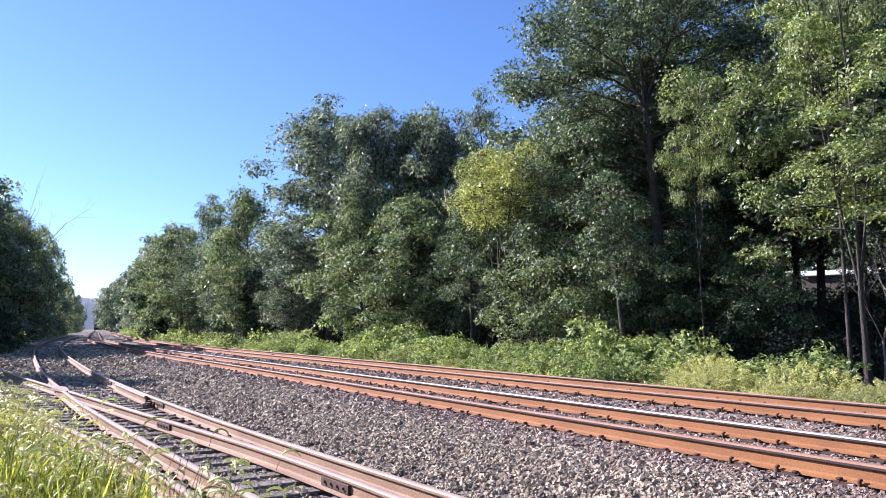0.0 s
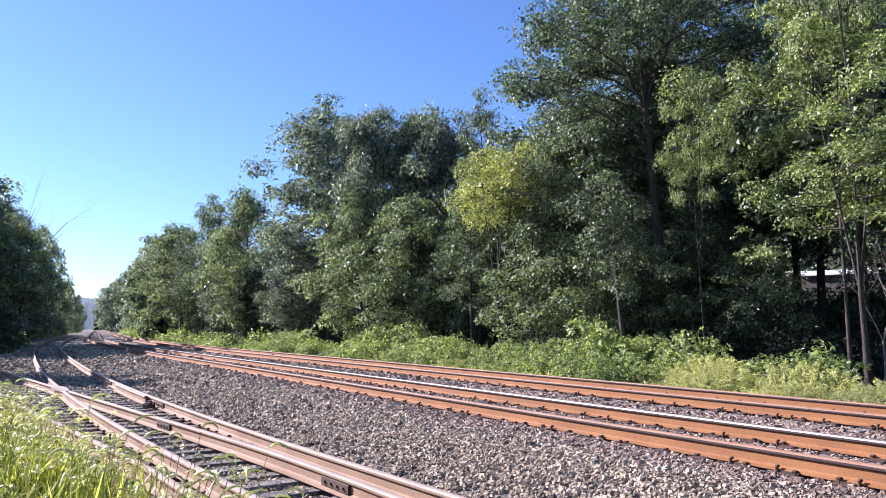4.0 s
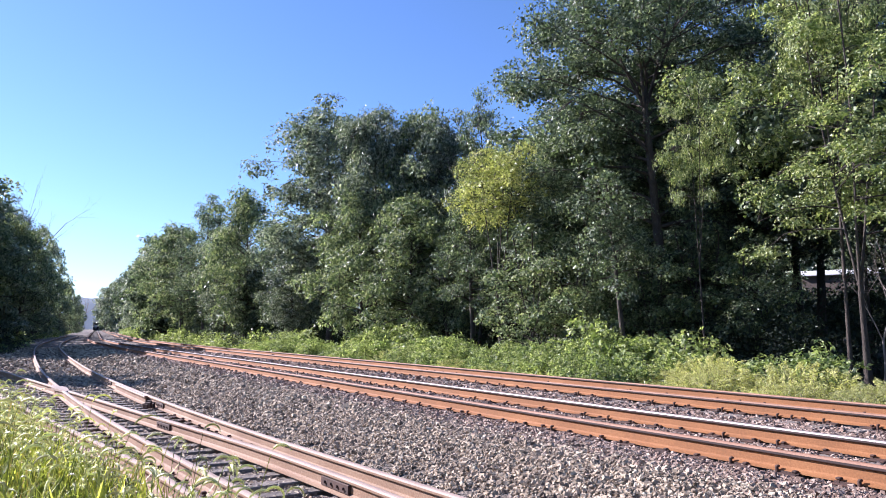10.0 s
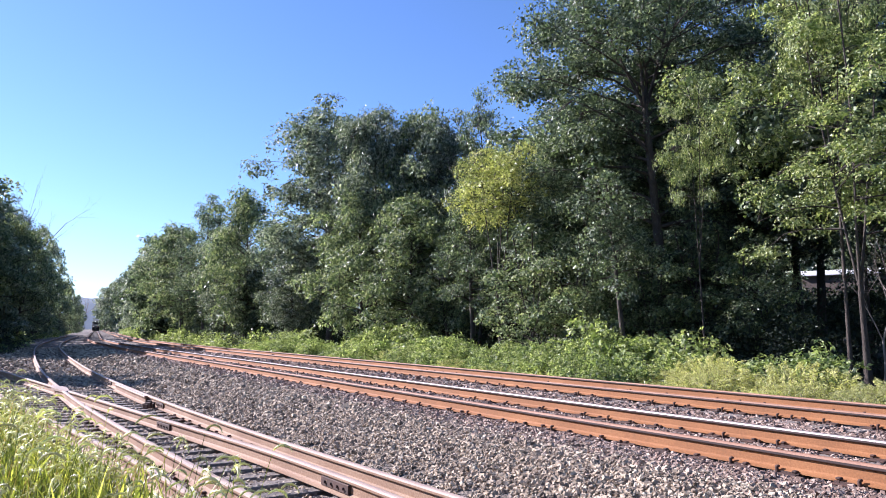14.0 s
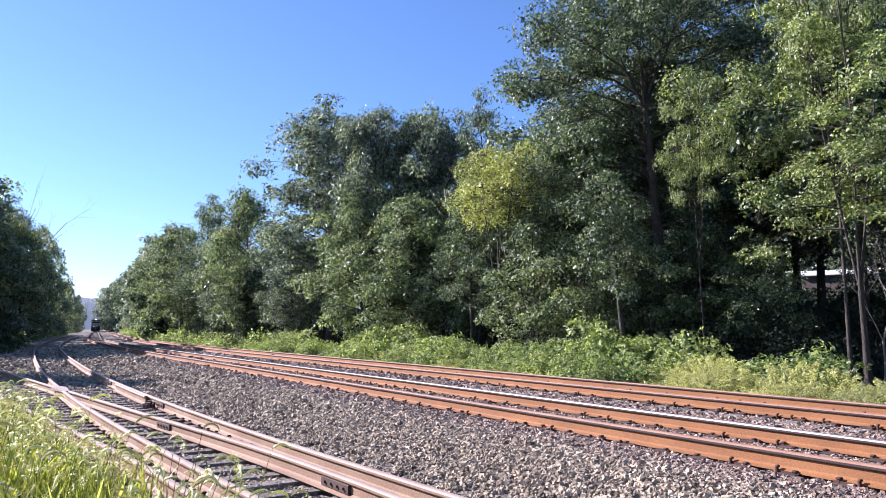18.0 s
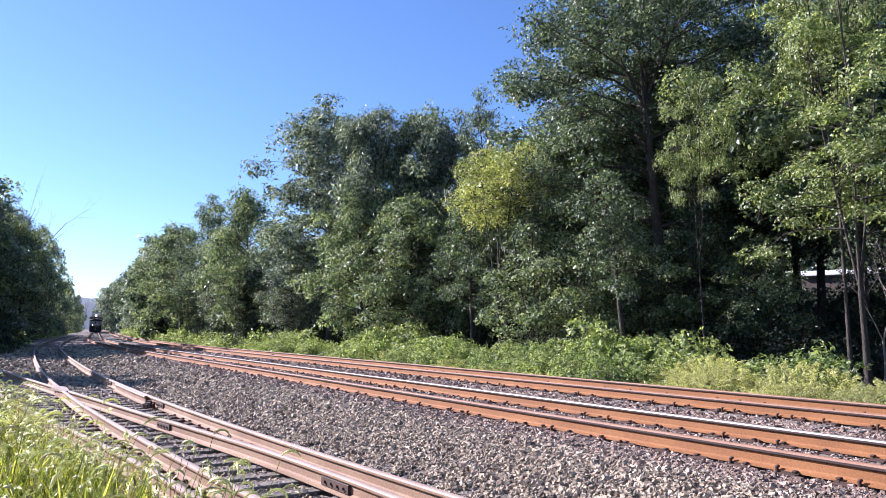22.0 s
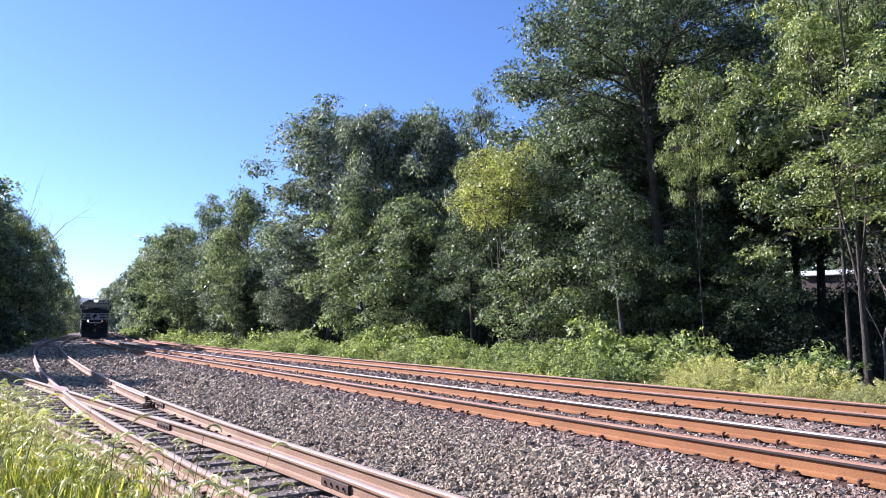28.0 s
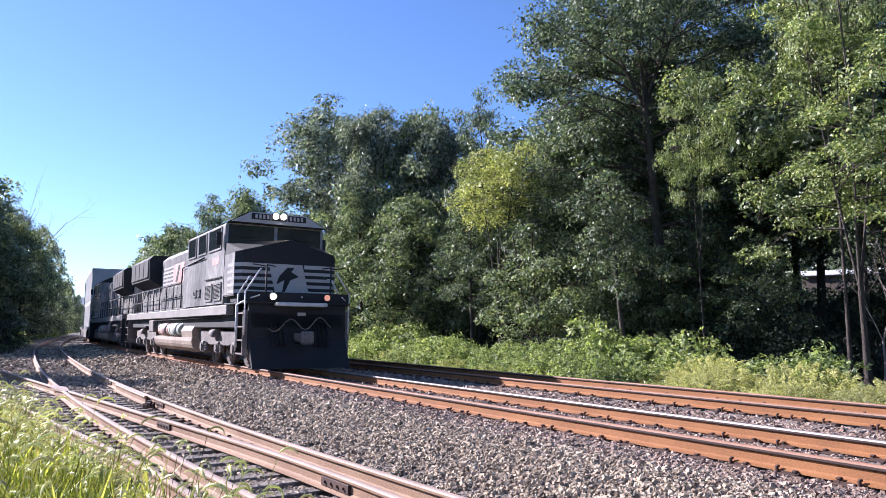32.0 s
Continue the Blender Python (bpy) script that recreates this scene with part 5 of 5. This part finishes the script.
    prism(bm, [(-1.46, 4.235), (1.46, 4.235), (0.92, 4.53), (0.78, 4.56), (-0.78, 4.56), (-0.92, 4.53)], 1, 8.421, 8.44)
    part("brow", bm, M_WHITE, L, "white brow band over the windscreen")
    for e in (-1, 1):
        nb = part("number_board", box(bmesh.new(), *sorted((e * 0.28, e * 0.86)), 8.441, 8.47, 4.34, 4.52, 0.008), M_BLACK, L)
        for k in range(4):
            xa = e * (0.36 + 0.12 * k)
            part("number_bar", box(bmesh.new(), xa - 0.034, xa + 0.034, 8.471, 8.476, 4.37, 4.49), M_WHITE, nb)
    part("headlight_housing", box(bmesh.new(), -0.25, 0.25, 8.441, 8.48, 4.34, 4.55, 0.02), M_BLACK, L)
    for e in (-1, 1):
        part("headlight", cyl(bmesh.new(), (e * 0.12, 8.48, 4.47), (e * 0.12, 8.505, 4.47), 0.085, n=16), M_LAMP if lead else M_GLASS, L, "lit headlight" if lead else "")
    # windscreen, side windows
    for e in (-1, 1):
        w = part("windscreen", box(bmesh.new(), *sorted((e * 0.05, e * 1.46)), 8.152, 8.18, 3.52, 4.17, 0.01), M_GLASS, L, "tinted windscreen pane")
        part("wiper", pipe(bmesh.new(), [(e * 1.15, 8.20, 3.80), (e * 0.55, 8.20, 3.84)], 0.012), M_BLACK, w)
        for k, (ya, yb) in enumerate(((3.45, 4.5), (4.95, 5.95), (6.35, 7.78))):
            x0, x1 = sorted((e * 1.552, e * 1.57))
            f = part("side_window", box(bmesh.new(), x0, x1, ya, yb, 3.50, 4.10, 0.01), M_GLASS, L)
            fb = bmesh.new()
            xa, xb = sorted((e * 1.553, e * 1.585))
            for a, b, c, d in ((ya - 0.05, yb + 0.05, 4.10, 4.14), (ya - 0.05, yb + 0.05, 3.45, 3.50), (ya - 0.05, ya, 3.50, 4.10), (yb, yb + 0.05, 3.50, 4.10)):
                box(fb, xa, xb, a, b, c, d)
            part("window_frame", fb, M_SIDE, f)
        part("mirror", box(bmesh.new(), *sorted((e * 1.60, e * 1.75)), 7.9, 7.93, 3.55, 3.95, 0.01), M_BLACK, L)
    # nose: a blunt face with a gabled top that falls to both sides
    bm = bmesh.new()
    lo = [(-1.53, 8.15), (-1.53, 9.25), (-1.36, 9.48), (1.36, 9.48), (1.53, 9.25), (1.53, 8.15)]
    A = [bm.verts.new((x, y, 2.02)) for x, y in lo]
    C = [bm.verts.new((x, y, z)) for (x, y), z in zip(lo, (3.62, 3.26, 3.30, 3.30, 3.26, 3.62))]
    top = bm.verts.new((0, 8.15, 3.74))
    mid = bm.verts.new((0, 9.48, 3.66))
    for i in (0, 1, 3, 4):
        bm.faces.new((A[i + 1], A[i], C[i], C[i + 1]))
    bm.faces.new((A[3], A[2], C[2], mid, C[3]))
    bm.faces.new((C[0], top, mid, C[2], C[1]))
    bm.faces.new((top, C[5], C[4], C[3], mid))
    bm.faces.new((A[0], A[5], C[5], top, C[0]))
    bm.faces.new(A)
    bmesh.ops.recalc_face_normals(bm, faces=bm.faces)
    part("nose", bm, M_BLACK, L, "blunt black nose before the cab")
    # added thin sheets in the paler paint make the nose's top and sides look sunlit
    for e in (-1, 1):
        bm = bmesh.new()
        bm.faces.new([bm.verts.new(v) for v in ((e * 1.49, 8.18, 3.618), (e * 0.02, 8.18, 3.748), (e * 0.02, 9.42, 3.672), (e * 1.34, 9.42, 3.318), (e * 1.48, 9.24, 3.285))])
        bmesh.ops.solidify(bm, geom=bm.faces[:], thickness=0.006)
        part("nose_top_lit_sheet", bm, M_SIDE, L, "thin paler sheet that gives the nose top its sunlit look")
        part("nose_side_lit_sheet", box(bmesh.new(), *sorted((e * 1.531, e * 1.537)), 8.16, 9.22, 2.06, 3.24), M_SIDE, L)
    if lead:
        # white bands round the nose, the emblem left as a plain shape
        for k, z in enumerate((2.10, 2.285, 2.47, 2.655, 2.84)):
            h = 0.09 if k < 4 else 0.11
            for e in (-1, 1):
                bm = bmesh.new()
                for (xa, ya), (xb, yb) in (((1.540, 8.55), (1.540, 9.255)), ((1.540, 9.255), (1.362, 9.488))):
                    n = Vector((yb - ya, -(xb - xa), 0)).normalized() * 0.006
                    q = [Vector((e * x, y, zz)) + Vector((e * n.x, n.y, 0)) for x, y, zz in ((xa, ya, z), (xb, yb, z), (xb, yb, z + h), (xa, ya, z + h))]
                    bm.faces.new([bm.verts.new(v) for v in q])
                box(bm, *sorted((e * (0.46 if k != 2 else 0.40), e * 1.36)), 9.483, 9.490, z, z + h)
                part("nose_stripe", bm, M_WHITE, L, "white painted nose stripe")
        bm = bmesh.new()
        prism(bm, [(-0.62, 2.10), (0.40, 2.10), (0.62, 2.95), (-0.40, 2.95)], 1, 9.491, 9.495)
        part("nose_panel", bm, M_WHITE, L, "white nose panel with a dark emblem")
        bm = bmesh.new()
        prism(bm, [(0.12, 2.16), (0.20, 2.16), (0.14, 2.50), (0.38, 2.36), (0.30, 2.60), (0.06, 2.86), (-0.16, 2.86), (-0.06, 2.74), (-0.30, 2.60), (-0.04, 2.50)], 1, 9.496, 9.502)
        part("emblem", bm, M_BLACK, L, "dark emblem as a plain shape")
    for x in (-0.95, 0.95):
        part("end_post", cyl(bmesh.new(), (x, 10.36, 1.80), (x, 10.36, 2.86), 0.024, n=6), M_BLACK, L)
    for x in (-1.35, -0.95, 0.95, 1.35):
        part("end_rail", pipe(bmesh.new(), [(x, 10.36, 2.84), (x * 0.72, 10.36, 2.80)], 0.018), M_BLACK, L)
    part("nose_skirt", box(bmesh.new(), -1.45, 1.45, 8.6, 9.50, 1.84, 2.03, 0.02), M_BLACK, L)
    # front: anticlimber, lamps, pilot, plow, steps, coupler, hoses
    part("anticlimber", box(bmesh.new(), -0.72, 0.72, 10.42, 10.74, 1.72, 1.82, 0.015), M_RAILPAINT, L, "grey anticlimber ledge")
    for e in (-1, 1):
        part("ditch_light", cyl(bmesh.new(), (e * 0.79, 10.43, 1.98), (e * 0.79, 10.52, 1.98), 0.12, n=16), M_BLACK, L)
        part("ditch_lens", cyl(bmesh.new(), (e * 0.79, 10.521, 1.98), (e * 0.79, 10.53, 1.98), 0.085, n=16), (M_GLASS if not lead else M_LAMP_DIM if e < 0 else M_LAMP), L, "lit ditch light" if lead else "")
    part("marker_lamp", cyl(bmesh.new(), (-0.06, 10.43, 1.98), (-0.06, 10.45, 1.98), 0.03, n=8), M_WHITE, L)
    part("plate", box(bmesh.new(), -0.2, 0.04, 10.401, 10.41, 1.47, 1.56), M_WHITE, L, "small pale plate")
    part("deck_panel", box(bmesh.new(), -1.5, 1.5, 10.34, 10.42, 1.78, 2.10, 0.01), M_BLACK, L)
    part("pilot", box(bmesh.new(), -1.42, 1.42, 10.28, 10.40, 0.55, 1.80, 0.02), M_BLACK, L, "black pilot plate")
    bm = bmesh.new()
    prism(bm, [(10.35, 0.85), (10.45, 0.85), (10.62, 0.45), (10.85, 0.06), (10.75, 0.06), (10.45, 0.45)], 0, -1.40, 1.40)
    part("plow", bm, M_BLACK, L, "black snow plow")
    bm = bmesh.new()
    box(bm, -0.13, 0.13, 10.38, 10.95, 0.76, 1.0, 0.03)
    box(bm, -0.20, 0.16, 10.93, 11.15, 0.70, 1.05, 0.05)
    part("coupler", bm, M_DUST, L, "knuckle coupler")
    bm = bmesh.new()
    pts = [(-0.9 + 1.8 * t, 10.55 + 0.12 * math.sin(t * 3.1), 1.30 - 0.16 * math.cos(t * math.pi * 4.2 + 0.5) - 0.12 * t) for t in np.linspace(0, 1, 17)]
    pipe(bm, pts, 0.018)
    part("air_hose", bm, M_DUST, L, "grey looping cable hung on the pilot")
    for k in range(4):
        for e in (-1, 1):
            xx = e * (0.45 + 0.12 * k)
            part("air_hose", pipe(bmesh.new(), [(xx, 10.42, 1.25), (xx, 10.56, 1.0), (xx * 0.95, 10.60, 0.62)], 0.025), M_BLACK, L)
    for e in (-1, 1):
        for yc in (9.95, -10.3):
            for k in range(4):
                part("step", box(bmesh.new(), *sorted((e * 1.18, e * 1.54)), yc - 0.32, yc + 0.32, 0.42 + 0.36 * k, 0.46 + 0.36 * k), M_DUST, L)
            for dy in (-0.36, 0.36):
                part("step_side", box(bmesh.new(), *sorted((e * 1.15, e * 1.55)), yc + dy - 0.015, yc + dy + 0.015, 0.40, 1.60), M_DUST if dy > 0 else M_BLACK, L)
        part("grab_rail", pipe(bmesh.new(), [(e * 1.52, 10.36, 0.95), (e * 1.52, 10.38, 2.1), (e * 1.12, 10.36, 2.72), (e * 1.08, 10.36, 2.72)], 0.022), M_RAILPAINT, L, "pale painted grab rail")
        part("grab_rail", pipe(bmesh.new(), [(e * 1.54, 9.72, 0.6), (e * 1.54, 9.74, 2.05), (e * 1.22, 9.72, 2.55), (e * 1.15, 9.60, 2.55)], 0.022), M_RAILPAINT, L, "pale painted grab rail")
        part("grab_rail", pipe(bmesh.new(), [(e * 1.56, 9.70, 0.5), (e * 1.57, 9.72, 1.75), (e * 1.45, 10.35, 1.9), (e * 1.2, 10.62, 2.0)], 0.02), M_RAILPAINT, L, "pale painted grab rail")
    # tank and reservoirs
    bm = bmesh.new()
    prism(bm, [(-1.00, 1.10), (1.00, 1.10), (1.02, 0.84), (1.44, 0.80), (1.46, 0.68), (1.44, 0.56), (1.38, 0.45), (1.27, 0.36), (1.10, 0.30), (0.90, 0.28), (-0.90, 0.28), (-1.10, 0.30), (-1.27, 0.36), (-1.38, 0.45), (-1.44, 0.56), (-1.46, 0.68), (-1.44, 0.80), (-1.02, 0.84)], 1, -3.0, 3.9)
    part("fuel_tank", bm, M_TANK, L, "dust-browned fuel tank with rounded lower sides")
    bm = bmesh.new()
    prism(bm, [(-1.42, 0.80), (1.42, 0.80), (1.46, 1.02), (1.36, 1.20), (-1.36, 1.20), (-1.46, 1.02)], 1, 2.2, 3.9)
    part("tank_head", bm, M_TANK, L)
    for e in (-1, 1):
        for (ya, yb), mt in (((0.35, 2.05), M_TANKGREEN), ((-1.75, 0.15), M_FLAG)):
            bm = bmesh.new()
            cyl(bm, (e * 1.34, ya + 0.1, 1.07), (e * 1.34, yb - 0.1, 1.07), 0.24, n=18)
            cyl(bm, (e * 1.34, ya, 1.07), (e * 1.34, ya + 0.1, 1.07), 0.14, 0.24, n=16)
            cyl(bm, (e * 1.34, yb - 0.1, 1.07), (e * 1.34, yb, 1.07), 0.24, 0.14, n=16)
            r = part("air_reservoir", bm, mt, L, "dusty air reservoir over the tank")
            for y in (ya + 0.35, yb - 0.35):
                part("strap", cyl(bmesh.new(), (e * 1.34, y - 0.03, 1.07), (e * 1.34, y + 0.03, 1.07), 0.247, n=18), M_BLACK, r)
        part("pipe_run", pipe(bmesh.new(), [(e * 1.4, -6, 1.22), (e * 1.4, -3.4, 1.22), (e * 1.45, -3.4, 1.44), (e * 1.45, 7.5, 1.44)], 0.03), M_BLACK, L)
        part("cable_box", box(bmesh.new(), *sorted((e * 1.2, e * 1.5)), -4.2, -3.2, 0.95, 1.45, 0.03), M_DUST, L)
    part("horn", pipe(bmesh.new(), [(0.3, 5.2, 4.62), (0.3, 5.7, 4.64)], 0.05), M_BLACK, L)
    part("antenna", cyl(bmesh.new(), (-0.5, 6.0, 4.56), (-0.5, 6.0, 4.68), 0.12, 0.08, 12), M_WHITE, L)
    part("air_conditioner", box(bmesh.new(), -0.6, 0.6, 4.5, 5.3, 4.56, 4.68, 0.04), M_BLACK, L)
    for o in L.children_recursive:
        o.data.transform(Matrix.Diagonal((1, 1, 1.02, 1)))
    truck(L, 6.55)
    truck(L, -6.55)
    return L


def well_car():
    c = empty("well_car", Matrix.Identity(4), "grey steel well car under stacked containers", "railway wagon", "well cars")
    for e in (-1, 1):
        bm = bmesh.new()
        prism(bm, [(-11.2, 1.0), (-7.6, 1.0), (-7.2, 0.35), (7.2, 0.35), (7.6, 1.0), (11.2, 1.0), (11.2, 1.25), (7.3, 1.25), (6.9, 1.05), (-6.9, 1.05), (-7.3, 1.25), (-11.2, 1.25)], 0, *sorted((e * 1.33, e * 1.48)))
        part("side_beam", bm, M_DUST, c)
    part("floor", box(bmesh.new(), -1.33, 1.33, -7.2, 7.2, 0.30, 0.38), M_DUST, c)
    for e in (-1, 1):
        part("end_deck", box(bmesh.new(), -1.33, 1.33, *sorted((e * 7.25, e * 11.2)), 1.0, 1.2, 0.02), M_DUST, c)
        t = part("truck", box(bmesh.new(), -1.0, 1.0, -0.25, 0.25, 0.5, 0.9, 0.04), M_DUST, c, m=pose(0, e * 9.4, 0))
        for f in (-1, 1):
            bm = bmesh.new()
            prism(bm, [(-1.2, 0.45), (-1.2, 0.65), (-0.4, 0.85), (0.4, 0.85), (1.2, 0.65), (1.2, 0.45), (0.4, 0.30), (-0.4, 0.30)], 0, *sorted((f * 0.95, f * 1.1)))
            part("side_frame", bm, M_DUST, t)
            bm = bmesh.new()
            for g in (-1, 1):
                cyl(bm, (g * 0.70, f * 0.88, 0.46), (g * 0.83, f * 0.88, 0.46), 0.46, n=20)
            cyl(bm, (-0.9, f * 0.88, 0.46), (0.9, f * 0.88, 0.46), 0.08, n=8)
            part("wheelset", bm, M_STEEL, t)
    return c


def container(length, z, mat, label):
    c = empty("container", Matrix.Identity(4), label, "container", "stacked containers")
    h, w = 2.88, 1.28
    for e in (-1, 1):
        n = int(length / 0.28)
        V, F = [], []
        for i in range(n * 4 + 1):
            y = -length / 2 + 0.1 + (length - 0.2) * i / (n * 4)
            x = e * (w - (0.035 if i % 4 in (1, 2) else 0.0))
            V += [(x, y, 0.16), (x, y, h - 0.12)]
        F = [(2 * i, 2 * i + 2, 2 * i + 3, 2 * i + 1) for i in range(n * 4)]
        part("side_panel", mesh_of("side_panel", V, F, [mat]), None, c)
        for zz in (0.0, h - 0.12):
            part("side_rail", box(bmesh.new(), *sorted((e * (w - 0.06), e * (w + 0.012))), -length / 2, length / 2, zz, zz + (0.16 if zz == 0 else 0.12)), mat, c)
        for f in (-1, 1):
            part("corner_post", box(bmesh.new(), *sorted((e * (w - 0.12), e * (w + 0.014))), *sorted((f * length / 2, f * (length / 2 - 0.16))), 0, h, 0.01), mat, c)
    for f in (-1, 1):
        part("end_panel", box(bmesh.new(), -w + 0.1, w - 0.1, *sorted((f * (length / 2 - 0.03), f * (length / 2 - 0.09))), 0.05, h - 0.03), mat, c)
    part("roof_panel", box(bmesh.new(), -w + 0.01, w - 0.01, -length / 2 + 0.02, length / 2 - 0.02, h - 0.05, h - 0.004), mat, c)
    return c, z


lead_loco = locomotive("black diesel locomotive with white nose stripes, headlights lit")
train = [(lead_loco, 11.15, 0.0, False), (locomotive("black diesel locomotive running coupled behind the first", False), 33.5, 0.0, True)]
_car = well_car()
_low, _zl = container(13.7, 0.40, M_BOXGREY, "pale grey corrugated container in the well")
_up, _zu = container(15.9, 3.30, M_BOXGREY, "pale grey corrugated container stacked on another")
for _k in range(4):
    _b = 45.4 + 11.5 + 23.3 * _k
    _m = [(o if _k == 0 else copy_thing(o, Matrix.Identity(4)), z) for o, z in ((_car, 0.0), (_low, _zl), (_up, _zu))]
    train += [(o, _b, z, False) for o, z in _m]


def train_pose(back, t, z=0.0, turned=False):
    """The pose of a vehicle whose middle runs that far behind the train's front."""
    s = S_END + SPEED * (32.0 - t) + 0.75 * math.exp(-((t - 31.25) / 0.45) ** 2) + back
    x0, y0, z0, _ = NEAR.at(s - 6.6)
    x1, y1, z1, _ = NEAR.at(s + 6.6)
    a = math.atan2(-(x0 - x1), y0 - y1) + (math.pi if turned else 0.0)
    return Matrix.LocRotScale(((x0 + x1) / 2, (y0 + y1) / 2, (z0 + z1) / 2 + z), Euler((0, 0, a)), None)


def motions():
    """All that moves: the train along its track, its first wheels, and the grass in the wind."""
    times = [0, 0.1, 2, 4, 6, 8, 10, 12, 14, 16, 18, 20, 21, 22, 23, 24, 25, 26, 27, 28, 28.5, 29, 29.5, 30, 30.25, 30.5, 30.75, 31, 31.25, 31.5, 31.75, 31.9, 32]
    for thing, back, z, turned in train:
        walk(thing, [(t, train_pose(back, t, z, turned)) for t in times])
    turning = [0.0] + [28.0 + k / 30 for k in range(121)]
    for w, y, r in wheelsets[:6]:
        walk(w, [(t, pose(0, y, r) @ Matrix.Rotation(-SPEED / r * max(0.0, t - 28.0), 4, "X")) for t in turning])
    for thing, m, phase, k in grass_tufts:
        rows = []
        for i in range(65):
            t = i * 0.5
            gust = 1.0 + 0.5 * math.sin(0.35 * t + 0.2 * phase) + (1.2 if t > 26 else 0.0)
            a = 2.2 * gust * math.sin(2.3 * t + phase) + 1.5 * gust
            b = 1.2 * gust * math.sin(1.7 * t + 1.9 * phase)
            q = Matrix.LocRotScale(m.translation, m.to_quaternion(), None)
            rows.append((t, Matrix.Translation(q.translation) @ pose(0, 0, 0, b, a, 0) @ Matrix.Translation(-q.translation) @ q))
        walk(thing, rows)


motions()
